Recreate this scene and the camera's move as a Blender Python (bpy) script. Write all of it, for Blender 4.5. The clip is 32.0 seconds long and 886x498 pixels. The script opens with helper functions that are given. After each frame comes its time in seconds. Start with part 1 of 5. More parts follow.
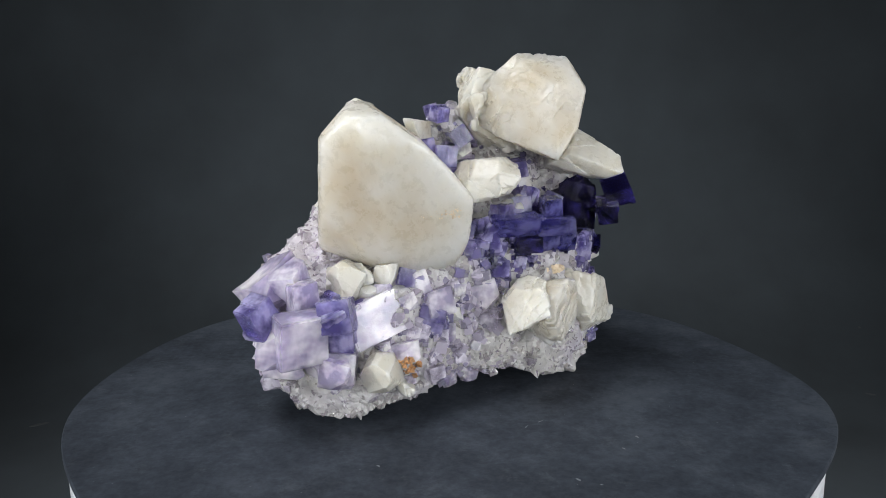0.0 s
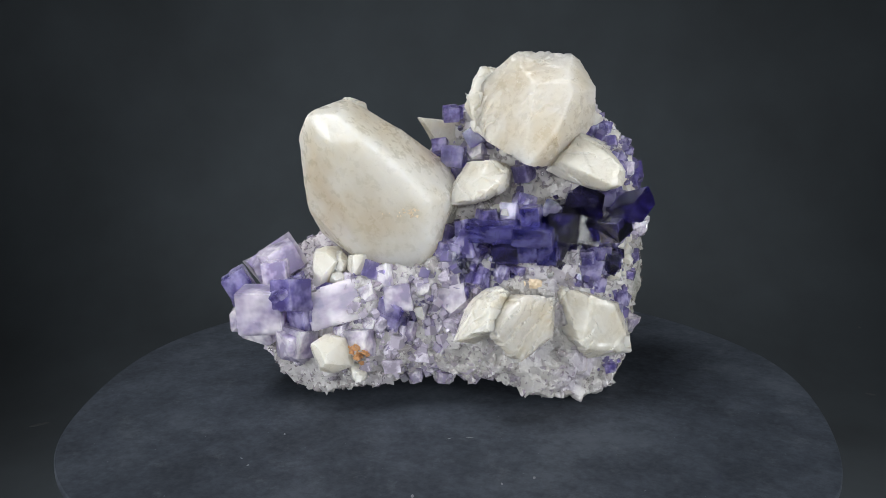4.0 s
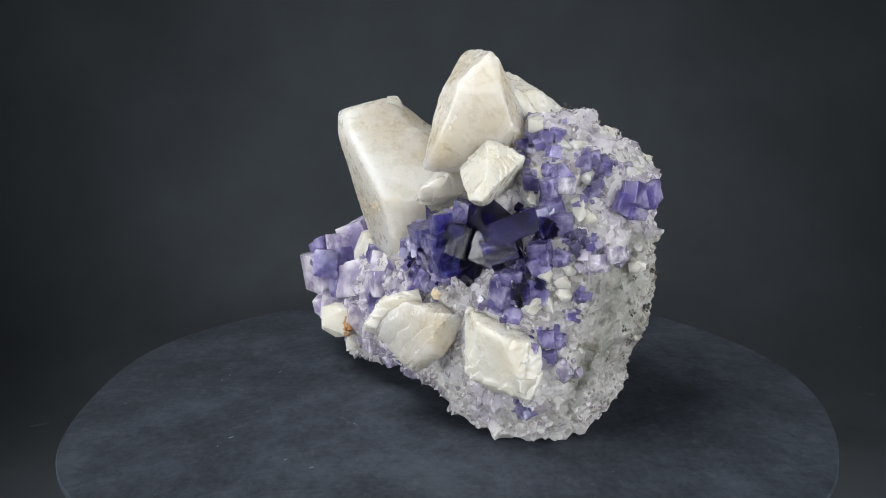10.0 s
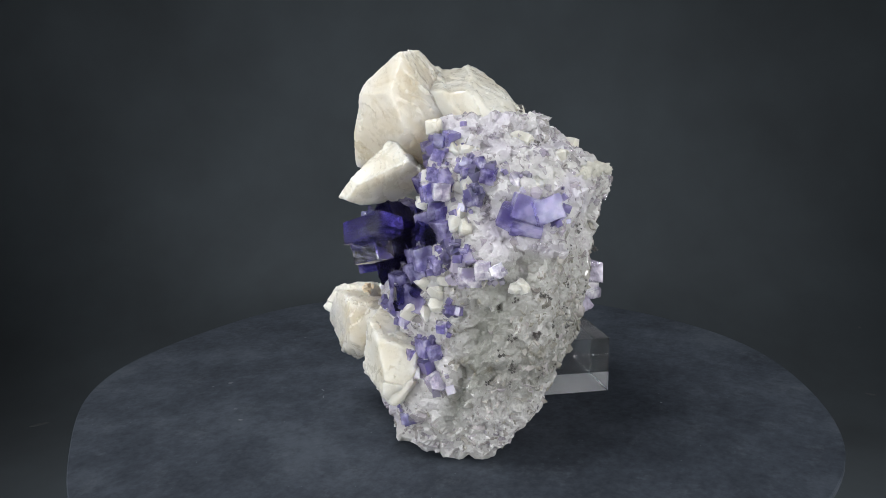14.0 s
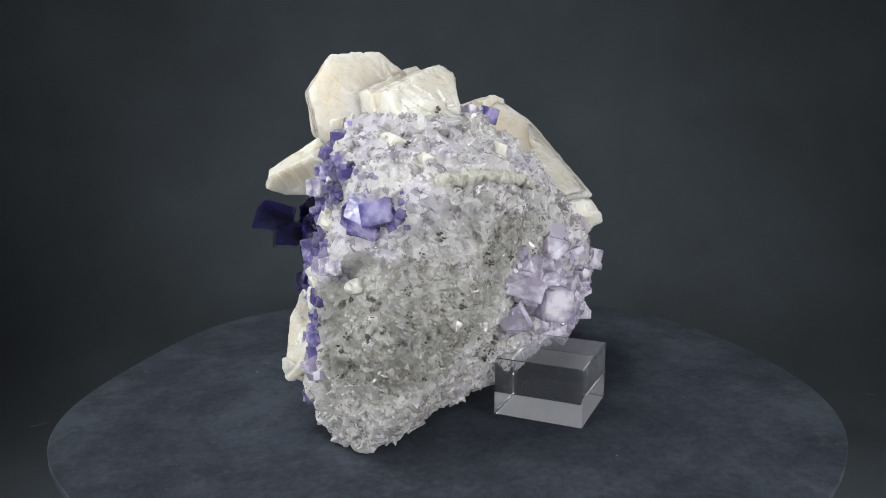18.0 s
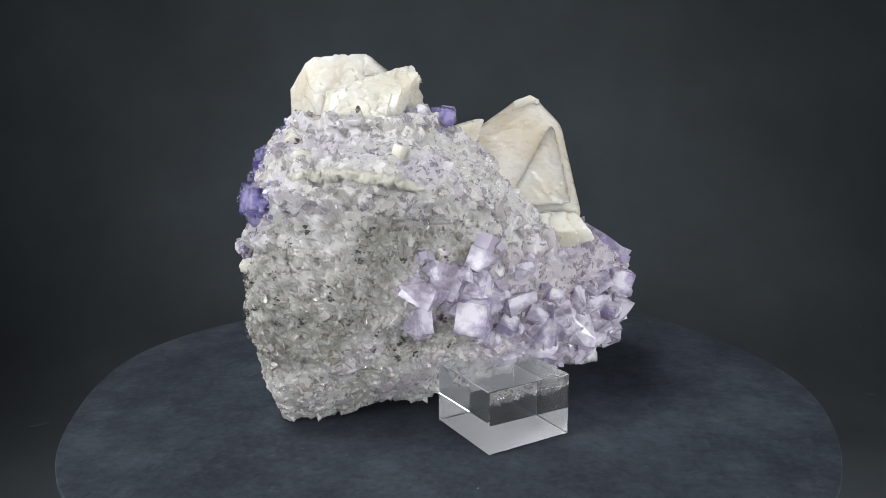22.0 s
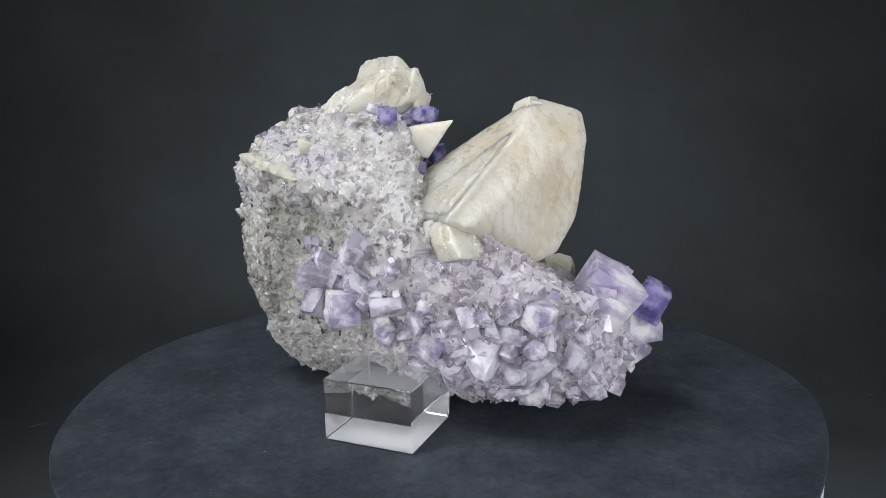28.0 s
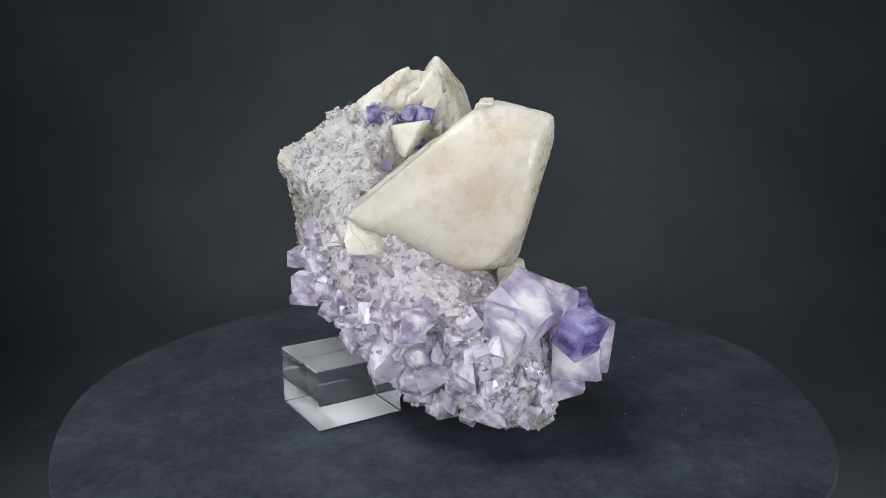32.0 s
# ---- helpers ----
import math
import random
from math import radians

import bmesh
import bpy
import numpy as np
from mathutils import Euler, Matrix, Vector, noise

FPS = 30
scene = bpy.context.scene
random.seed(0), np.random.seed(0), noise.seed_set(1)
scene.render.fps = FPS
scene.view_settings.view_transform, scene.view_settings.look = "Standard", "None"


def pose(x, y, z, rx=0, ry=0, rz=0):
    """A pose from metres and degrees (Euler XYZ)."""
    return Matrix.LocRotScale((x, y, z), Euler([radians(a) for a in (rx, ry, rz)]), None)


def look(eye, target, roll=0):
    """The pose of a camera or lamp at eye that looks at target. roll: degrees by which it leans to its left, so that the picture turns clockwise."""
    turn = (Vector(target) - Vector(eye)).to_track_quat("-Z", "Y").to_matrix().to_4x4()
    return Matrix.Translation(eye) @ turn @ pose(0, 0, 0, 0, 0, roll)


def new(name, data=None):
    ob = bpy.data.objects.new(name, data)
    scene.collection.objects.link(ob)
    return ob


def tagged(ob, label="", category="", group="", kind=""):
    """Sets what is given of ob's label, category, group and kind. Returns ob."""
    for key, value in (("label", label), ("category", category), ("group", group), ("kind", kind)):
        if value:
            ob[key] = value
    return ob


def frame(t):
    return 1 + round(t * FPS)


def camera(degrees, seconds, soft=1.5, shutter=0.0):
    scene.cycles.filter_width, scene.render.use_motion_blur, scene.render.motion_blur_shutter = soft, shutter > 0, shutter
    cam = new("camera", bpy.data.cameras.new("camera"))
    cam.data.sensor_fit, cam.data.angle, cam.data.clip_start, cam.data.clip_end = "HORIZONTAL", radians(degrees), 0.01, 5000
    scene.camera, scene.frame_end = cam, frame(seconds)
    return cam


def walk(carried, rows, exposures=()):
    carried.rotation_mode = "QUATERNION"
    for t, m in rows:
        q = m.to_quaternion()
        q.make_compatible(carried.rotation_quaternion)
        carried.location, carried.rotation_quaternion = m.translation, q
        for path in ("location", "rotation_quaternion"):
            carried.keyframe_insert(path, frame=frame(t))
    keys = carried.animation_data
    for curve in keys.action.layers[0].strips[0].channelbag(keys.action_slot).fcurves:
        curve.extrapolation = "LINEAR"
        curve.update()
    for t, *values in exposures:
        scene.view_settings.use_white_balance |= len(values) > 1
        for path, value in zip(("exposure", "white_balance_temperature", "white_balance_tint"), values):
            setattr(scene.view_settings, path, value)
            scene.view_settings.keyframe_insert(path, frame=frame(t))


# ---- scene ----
from mathutils import kdtree

# A mineral specimen and a clear block turn on a card-covered turntable before a still camera.
cam = camera(58.85, 32.0, soft=0.8)
EYE = (0.0, -0.27473, 0.10920)
WAY = (-0.00243, 0.97858, -0.20584)
STAND = look(EYE, [a + b for a, b in zip(EYE, WAY)], -0.5)
walk(cam, [(0.0, STAND), (32.0, STAND)],
     [(0.0, -0.07), (3.0, -0.07), (7.0, -0.05), (9.0, 0.0), (11.0, 0.04), (14.0, 0.07), (22.0, 0.07), (26.0, 0.0), (29.0, -0.10), (32.0, -0.10)])

# Turntable's angle, seconds and degrees.
TURN = [(0.0, 0.0), (2.0, -16.9), (4.5, -38.1), (7.0, -59.35), (9.5, -80.61), (12.0, -102.12), (14.5, -123.87),
        (16.5, -141.35), (19.0, -163.22), (21.5, -185.08), (24.0, -206.93), (26.5, -228.77), (29.0, -250.62), (32.0, -276.86)]


# ---- light ----
world = bpy.data.worlds.new("room")
scene.world = world
world.use_nodes = True
world.node_tree.nodes["Background"].inputs[0].default_value = (0.80, 0.90, 1.0, 1)
world.node_tree.nodes["Background"].inputs[1].default_value = 0.005


def softbox(name, eye, target, width, height, watts, colour, beam):
    lamp = bpy.data.lights.new(name, "AREA")
    lamp.shape, lamp.size, lamp.size_y, lamp.energy, lamp.color = "RECTANGLE", width, height, watts, colour
    lamp.spread = radians(beam)
    ob = new(name, lamp)
    ob.matrix_world = look(eye, target)
    return ob


LAMP = (0.945, 0.973, 1.01)
# Unseen lamps, set by guess; the front one is added fill.
softbox("overhead_lamp", (-0.20, -0.09, 0.56), (0.0, 0.0, 0.0), 0.36, 0.30, 0.34, LAMP, 48)
softbox("side_lamp", (-0.60, -0.35, 0.17), (0.38, 0.28, 0.03), 0.32, 0.22, 0.38, LAMP, 56)
# Strengthened to brighten the left of the backdrop.
softbox("side_lamp", (0.58, -0.40, 0.16), (-0.30, 0.22, 0.02), 0.32, 0.22, 0.46, LAMP, 60)
softbox("front_fill", (-0.05, -0.68, 0.18), (0.02, 0.0, 0.03), 0.50, 0.20, 0.26, LAMP, 50)


# ---- materials ----
def material(name):
    m = bpy.data.materials.new(name)
    m.use_nodes = True
    t = m.node_tree
    return m, t, t.nodes["Principled BSDF"]


def node(t, kind, **sockets):
    n = t.nodes.new(kind)
    for k, v in sockets.items():
        n.inputs[k.replace("_", " ")].default_value = v
    return n


def place(t, scale=1.0):
    c = t.nodes.new("ShaderNodeTexCoord")
    m = node(t, "ShaderNodeMapping")
    m.inputs["Scale"].default_value = (scale, scale, scale)
    t.links.new(c.outputs["Object"], m.inputs["Vector"])
    return m.outputs["Vector"]


def noisy(t, vec, scale, detail=4.0, rough=0.6):
    n = node(t, "ShaderNodeTexNoise", Scale=scale, Detail=detail, Roughness=rough)
    t.links.new(vec, n.inputs["Vector"])
    return n.outputs["Fac"]


def ramp(t, fac, stops):
    r = t.nodes.new("ShaderNodeValToRGB")
    e = r.color_ramp.elements
    while len(e) < len(stops):
        e.new(0.5)
    for k, (p, c) in zip(e, stops):
        k.position, k.color = p, (*c, 1)
    t.links.new(fac, r.inputs["Fac"])
    return r.outputs["Color"]


def mix(t, fac, a, b, mode="MIX"):
    n = t.nodes.new("ShaderNodeMix")
    n.data_type, n.blend_type = "RGBA", mode
    for sock, v in ((n.inputs[0], fac), (n.inputs[6], a), (n.inputs[7], b)):
        if hasattr(v, "links"):
            t.links.new(v, sock)
        else:
            sock.default_value = v if isinstance(v, float) else (*v, 1)
    return n.outputs[2]


def relief(t, bsdf, height, strength, distance):
    b = node(t, "ShaderNodeBump", Strength=strength, Distance=distance)
    t.links.new(height, b.inputs["Height"])
    t.links.new(b.outputs["Normal"], bsdf.inputs["Normal"])


def card_material():
    """Satin black card with cloudy handling marks and a fine tooth."""
    m, t, p = material("black_card")
    v = place(t)
    a, b, s = noisy(t, v, 22, 7, 0.78), noisy(t, v, 420, 3, 0.6), noisy(t, v, 75, 6, 0.8)
    c = ramp(t, a, [(0.38, (0.01277, 0.01726, 0.02492)), (0.50, (0.02733, 0.03464, 0.04679)), (0.62, (0.05347, 0.06381, 0.0796))])
    c = mix(t, 0.30, c, ramp(t, b, [(0.35, (0.01459, 0.01823, 0.02552)), (0.7, (0.0559, 0.0644, 0.07777))]))
    c = mix(t, ramp(t, s, [(0.56, (0.0,) * 3), (0.74, (0.55,) * 3)]), c, (0.09114, 0.101, 0.1129))
    t.links.new(c, p.inputs["Base Color"])
    t.links.new(ramp(t, a, [(0.3, (0.80,) * 3), (0.7, (0.62,) * 3)]), p.inputs["Roughness"])
    p.inputs["Specular IOR Level"].default_value = 0.3
    relief(t, p, b, 0.25, 0.0004)
    return m


def plain(name, colour, rough, spread=0.25, scale=60.0, bump=0.1, metal=0.0):
    m, t, p = material(name)
    v = place(t)
    a = noisy(t, v, scale, 5)
    lo, hi = [c * (1 - spread) for c in colour], [min(1, c * (1 + spread)) for c in colour]
    t.links.new(ramp(t, a, [(0.3, lo), (0.7, hi)]), p.inputs["Base Color"])
    p.inputs["Roughness"].default_value, p.inputs["Metallic"].default_value = rough, metal
    relief(t, p, noisy(t, v, scale * 12, 3), bump, 0.0005)
    return m


def calcite_material(name, cream, lean=0.0, shift=0.0):
    """Waxy translucent calcite, white with honey-coloured zones, cleavage lines and scaly wear."""
    m, t, p = material(name)
    v = place(t)
    a, b, g = noisy(t, v, 24, 2, 0.5), noisy(t, v, 240, 6, 0.72), noisy(t, v, 1100, 3)
    white, warm, honey = (0.565, 0.540, 0.476), (0.538, 0.502, 0.417), (0.495, 0.435, 0.335)
    q = t.nodes.new("ShaderNodeTexCoord")
    middle = t.nodes.new("ShaderNodeVectorMath")
    middle.operation = "DISTANCE"
    middle.inputs[1].default_value = (0.5, 0.5, 0.5)
    t.links.new(q.outputs["Generated"], middle.inputs[0])
    r = t.nodes.new("ShaderNodeMath")
    r.operation = "MULTIPLY_ADD"
    r.inputs[1].default_value = 0.45
    t.links.new(a, r.inputs[0]), t.links.new(middle.outputs["Value"], r.inputs[2])
    if cream > 0.3:
        side = t.nodes.new("ShaderNodeSeparateXYZ")
        t.links.new(q.outputs["Generated"], side.inputs[0])
        bias = t.nodes.new("ShaderNodeMath")
        bias.operation = "MULTIPLY_ADD"
        bias.inputs[1].default_value = lean
        t.links.new(side.outputs[0], bias.inputs[0]), t.links.new(r.outputs[0], bias.inputs[2])
        r = t.nodes.new("ShaderNodeMath")
        r.operation = "SUBTRACT"
        r.inputs[1].default_value = shift
        t.links.new(bias.outputs[0], r.inputs[0])
    else:
        warm, white = (0.547, 0.517, 0.434), (0.574, 0.543, 0.463)
    c = ramp(t, r.outputs[0], [(0.70, honey if cream > 0.3 else warm), (0.82, warm), (0.97, white)])
    cloud = noisy(t, v, 62, 3, 0.5)
    c = mix(t, 0.40 if cream > 0.3 else 0.30, c, ramp(t, cloud, [(0.36, (0.50, 0.43, 0.32)), (0.47, (0.56, 0.53, 0.46)), (0.60, (0.66, 0.655, 0.635))]))
    w = node(t, "ShaderNodeTexWave", Scale=70.0, Distortion=3.0, Detail=5.0, Detail_Scale=3.0)
    w.bands_direction = "DIAGONAL"
    t.links.new(v, w.inputs["Vector"])
    lines = ramp(t, w.outputs["Fac"], [(0.90, (0.0,) * 3), (0.99, (0.05,) * 3)])
    c = mix(t, lines, c, (0.82, 0.815, 0.79))
    t.links.new(c, p.inputs["Base Color"])
    t.links.new(ramp(t, b, [(0.3, (0.18,) * 3), (0.7, (0.42,) * 3)]), p.inputs["Roughness"])
    p.inputs["Subsurface Weight"].default_value = 1.0
    p.inputs["Subsurface Radius"].default_value = (1.0, 0.94, 0.82)
    p.inputs["Subsurface Scale"].default_value = 0.032 if cream > 0.3 else 0.009
    h = t.nodes.new("ShaderNodeMath")
    t.links.new(b, h.inputs[0]), t.links.new(g, h.inputs[1])
    k = t.nodes.new("ShaderNodeMath")
    k.operation = "MULTIPLY_ADD"
    k.inputs[1].default_value = 0.25
    t.links.new(w.outputs["Fac"], k.inputs[0]), t.links.new(h.outputs[0], k.inputs[2])
    scale = node(t, "ShaderNodeTexVoronoi", Scale=520.0, Randomness=1.0)
    t.links.new(v, scale.inputs["Vector"])
    patch = ramp(t, noisy(t, v, 90, 3), [(0.45, (0.0,) * 3), (0.62, (1.0,) * 3)])
    scales = mix(t, patch, (0.3,) * 3, scale.outputs["Distance"])
    n = t.nodes.new("ShaderNodeMath")
    n.operation = "MULTIPLY_ADD"
    n.inputs[1].default_value = 0.8
    t.links.new(scales, n.inputs[0]), t.links.new(k.outputs[0], n.inputs[2])
    relief(t, p, n.outputs[0], 0.16, 0.0006)
    return m


def fluorite_material(name, deep, light, milk, body=1.0, rough=0.07):
    """Clear tinted crystal with milky clouds inside."""
    m, t, p = material(name)
    v = place(t)
    i = t.nodes.new("ShaderNodeObjectInfo")
    shift = t.nodes.new("ShaderNodeVectorMath")
    t.links.new(v, shift.inputs[0])
    t.links.new(i.outputs["Random"], shift.inputs[1])
    a = noisy(t, shift.outputs[0], 1.3, 3, 0.55)
    t.links.new(ramp(t, a, [(0.38, deep), (0.62, light)]), p.inputs["Base Color"])
    p.inputs["Roughness"].default_value = rough
    p.inputs["IOR"].default_value = 1.43
    t.links.new(ramp(t, a, [(0.40, (1.0 - 0.6 * milk,) * 3), (0.62, (1.0 - 1.5 * milk,) * 3)]), p.inputs["Transmission Weight"])
    p.inputs["Subsurface Weight"].default_value = body
    p.inputs["Subsurface Radius"].default_value = (0.9, 0.85, 1.0)
    p.inputs["Subsurface Scale"].default_value = 0.003
    relief(t, p, noisy(t, shift.outputs[0], 4, 4, 0.6), 0.22, 0.0009)
    return m


def lilac_zone(t, c):
    """The colour, pinker round the pale fluorites low on the matrix."""
    far = t.nodes.new("ShaderNodeVectorMath")
    far.operation = "DISTANCE"
    far.inputs[1].default_value = (-0.046, 0.008, 0.034)
    t.links.new(place(t), far.inputs[0])
    blur = t.nodes.new("ShaderNodeMath")
    blur.operation = "MULTIPLY_ADD"
    blur.inputs[1].default_value = 0.03
    t.links.new(noisy(t, place(t), 60, 3), blur.inputs[0]), t.links.new(far.outputs["Value"], blur.inputs[2])
    return mix(t, 1.0, c, ramp(t, blur.outputs[0], [(0.032, (1.0, 0.93, 1.05)), (0.062, (1.0, 1.0, 1.0))]), "MULTIPLY")


def druse_material(name, shades, rough, clear, glass, stain, patch):
    """Translucent grains, each of one shade, in cleaner and grimier patches."""
    m, t, p = material(name)
    g = t.nodes.new("ShaderNodeNewGeometry")
    k = [(0.08 + 0.84 * j / (len(shades) - 1), s) for j, s in enumerate(shades)]
    c = ramp(t, g.outputs["Random Per Island"], k)
    c = mix(t, 1.0, c, ramp(t, noisy(t, place(t), 46, 5, 0.65), [(0.40, stain), (0.50, (0.85, 0.84, 0.80)), (0.60, (1.0, 1.0, 1.0)), (0.68, (1.0, 0.93, 1.0))]), "MULTIPLY")
    c = mix(t, 1.0, c, ramp(t, noisy(t, place(t), 130, 3, 0.6), [(0.38, patch), (0.50, (0.90, 0.885, 0.905)), (0.60, (1.08, 1.07, 1.05))]), "MULTIPLY")
    c = lilac_zone(t, c)
    t.links.new(c, p.inputs["Base Color"])
    p.inputs["Roughness"].default_value, p.inputs["Transmission Weight"].default_value = rough, glass
    p.inputs["IOR"].default_value = 1.45
    p.inputs["Coat Weight"].default_value, p.inputs["Coat Roughness"].default_value = 0.3, 0.05
    relief(t, p, noisy(t, place(t), 500, 3), 0.2, 0.0003)
    e = t.nodes.new("ShaderNodeBsdfTransparent")
    e.inputs["Color"].default_value = (0.96, 0.95, 0.97, 1)
    s = t.nodes.new("ShaderNodeMixShader")
    s.inputs[0].default_value = clear
    t.links.new(p.outputs[0], s.inputs[1])
    t.links.new(e.outputs[0], s.inputs[2])
    t.links.new(s.outputs[0], t.nodes["Material Output"].inputs["Surface"])
    return m


def rock_material():
    """White to lilac translucent quartz, grey-green and pitted on the broken rear face."""
    m, t, p = material("matrix")
    v = place(t)
    zone = t.nodes.new("ShaderNodeAttribute")
    zone.attribute_name = "broken"
    a, b, g = noisy(t, v, 34, 5, 0.62), noisy(t, v, 170, 5, 0.7), noisy(t, v, 800, 3)
    fresh = ramp(t, a, [(0.36, (0.385, 0.355, 0.415)), (0.46, (0.43, 0.415, 0.42)), (0.56, (0.455, 0.44, 0.42)), (0.66, (0.38, 0.35, 0.42))])
    band = node(t, "ShaderNodeTexWave", Scale=9.0, Distortion=5.0, Detail=4.0, Detail_Scale=1.2)
    band.bands_direction = "DIAGONAL"
    t.links.new(v, band.inputs["Vector"])
    half = t.nodes.new("ShaderNodeMath")
    half.operation = "MULTIPLY_ADD"
    half.inputs[1].default_value = 0.16
    t.links.new(band.outputs["Fac"], half.inputs[0])
    t.links.new(a, half.inputs[2])
    dull = ramp(t, half.outputs[0], [(0.44, (0.12, 0.12, 0.10)), (0.54, (0.22, 0.217, 0.195)), (0.62, (0.36, 0.35, 0.33)), (0.74, (0.42, 0.395, 0.41))])
    c = mix(t, zone.outputs["Fac"], fresh, dull)
    # Darker grey-green along the furrow.
    furrow_tint = t.nodes.new("ShaderNodeAttribute")
    furrow_tint.attribute_name = "furrow_tint"
    c = mix(t, furrow_tint.outputs["Fac"], c, (0.12, 0.125, 0.10))
    c = mix(t, 0.25, c, ramp(t, b, [(0.34, (0.3996, 0.3769, 0.3334)), (0.62, (0.8014, 0.7787, 0.7333))]))
    pit = mix(t, zone.outputs["Fac"], ramp(t, b, [(0.24, (0.6,) * 3), (0.30, (0.0,) * 3)]), ramp(t, b, [(0.35, (0.9,) * 3), (0.42, (0.0,) * 3)]))
    c = lilac_zone(t, mix(t, pit, c, (0.188, 0.1713, 0.1291)))
    t.links.new(c, p.inputs["Base Color"])
    p.inputs["Roughness"].default_value = 0.30
    p.inputs["Coat Weight"].default_value, p.inputs["Coat Roughness"].default_value = 0.2, 0.2
    p.inputs["Subsurface Weight"].default_value = 0.9
    p.inputs["Subsurface Radius"].default_value = (1.0, 0.97, 1.0)
    p.inputs["Subsurface Scale"].default_value = 0.0045
    w = t.nodes.new("ShaderNodeMath")
    t.links.new(b, w.inputs[0]), t.links.new(g, w.inputs[1])
    relief(t, p, w.outputs[0], 0.7, 0.0010)
    return m


def acrylic_material(name, least, most, gap=0.0):
    """Clear acrylic with a pale uneven haze on its faces; gap is the share passed straight through."""
    m, t, p = material(name)
    p.inputs["Base Color"].default_value = (0.985, 0.99, 0.99, 1)
    p.inputs["Roughness"].default_value, p.inputs["IOR"].default_value = 0.0, 1.49
    p.inputs["Transmission Weight"].default_value = 1.0
    d = node(t, "ShaderNodeBsdfDiffuse", Color=(0.9, 0.91, 0.92, 1))
    s = t.nodes.new("ShaderNodeMixShader")
    t.links.new(ramp(t, noisy(t, place(t), 160, 5, 0.7), [(0.40, (least,) * 3), (0.75, (most,) * 3)]), s.inputs[0])
    t.links.new(p.outputs[0], s.inputs[1])
    t.links.new(d.outputs[0], s.inputs[2])
    e = node(t, "ShaderNodeBsdfTransparent", Color=(0.97, 0.98, 0.98, 1))
    w = t.nodes.new("ShaderNodeMixShader")
    w.inputs[0].default_value = gap
    t.links.new(s.outputs[0], w.inputs[1])
    t.links.new(e.outputs[0], w.inputs[2])
    t.links.new(w.outputs[0], t.nodes["Material Output"].inputs["Surface"])
    return m


CARD = card_material()
WHITE_PLASTIC = plain("white_plastic", (0.75, 0.76, 0.78), 0.35, 0.04, 20, 0.02)
BACKDROP = plain("charcoal_backdrop", (0.0355, 0.0434, 0.0490), 0.9, 0.30, 7, 0.1)
DUST = plain("pale_dust", (0.16, 0.17, 0.18), 0.8)
SMUDGE = plain("scuff", (0.055, 0.06, 0.062), 0.8)
CALCITE = calcite_material("calcite", 0.5, 0.36, 0.14)
CALCITE_HONEY = calcite_material("honey_calcite", 0.5, -0.22, -0.05)
CALCITE_WHITE = calcite_material("white_calcite", 0.0)
SCAR = plain("tan_scar", (0.66, 0.54, 0.38), 0.6, 0.25, 260, 0.5)
LEDGE = plain("cream_ledge", (0.52, 0.50, 0.43), 0.6, 0.2, 300, 0.8)
DARK = plain("dark_ore", (0.05, 0.045, 0.04), 0.4, 0.4, 300, 0.3)
SIDERITE = plain("brown_carbonate", (0.40, 0.20, 0.08), 0.4, 0.4, 300, 0.6)
FLUORITE = {
    "pale": fluorite_material("pale_fluorite", (0.68, 0.615, 0.75), (0.79, 0.745, 0.83), 0.50, 0.0),
    "lilac": fluorite_material("lilac_fluorite", (0.74, 0.67, 0.97), (0.95, 0.89, 1.0), 0.43),
    "violet": fluorite_material("violet_fluorite", (0.28, 0.24, 0.60), (0.62, 0.575, 0.87), 0.30),
    "indigo": fluorite_material("indigo_fluorite", (0.01, 0.008, 0.07), (0.10, 0.075, 0.42), 0.08, 1.0, 0.26),
    "blue": fluorite_material("blue_violet_fluorite", (0.10, 0.09, 0.40), (0.34, 0.32, 0.70), 0.16, 1.0, 0.12),
}
ROCK = rock_material()
GRAINS = druse_material("quartz_druse", [(0.522, 0.5037, 0.4929), (0.5684, 0.5552, 0.5325), (0.5104, 0.4692, 0.5325), (0.5452, 0.5265, 0.5212), (0.4756, 0.4293, 0.5099), (0.6032, 0.5837, 0.5495)], 0.14, 0.45, 0.12, (0.82, 0.80, 0.79), (0.66, 0.635, 0.73))
DULL_GRAINS = druse_material("grey_druse", [(0.49, 0.475, 0.42), (0.56, 0.54, 0.50), (0.60, 0.555, 0.59), (0.62, 0.595, 0.56), (0.67, 0.645, 0.62)], 0.16, 0.22, 0.12, (0.50, 0.495, 0.43), (0.66, 0.655, 0.63))
ACRYLIC = acrylic_material("clear_acrylic", 0.004, 0.03)
# The top face is partly see-through, so that lamplight reaches the underside.
HAZY_TOP = acrylic_material("hazy_acrylic", 0.18, 0.36, 0.6)
PALE_BASE = acrylic_material("pale_matt_acrylic", 0.92, 1.0)


# ---- mesh helpers ----
def part(name, mesh, mat, parent=None, label=""):
    ob = new(name, mesh)
    mesh.materials.append(mat)
    ob.parent = parent
    return tagged(ob, label)


def from_bm(name, bm, smooth=False):
    me = bpy.data.meshes.new(name)
    bm.to_mesh(me)
    bm.free()
    if smooth:
        me.polygons.foreach_set("use_smooth", [True] * len(me.polygons))
    return me


def spread(angle, lift):
    a, e = radians(angle), radians(lift)
    return Vector((math.cos(a) * math.cos(e), math.sin(a) * math.cos(e), math.sin(e)))


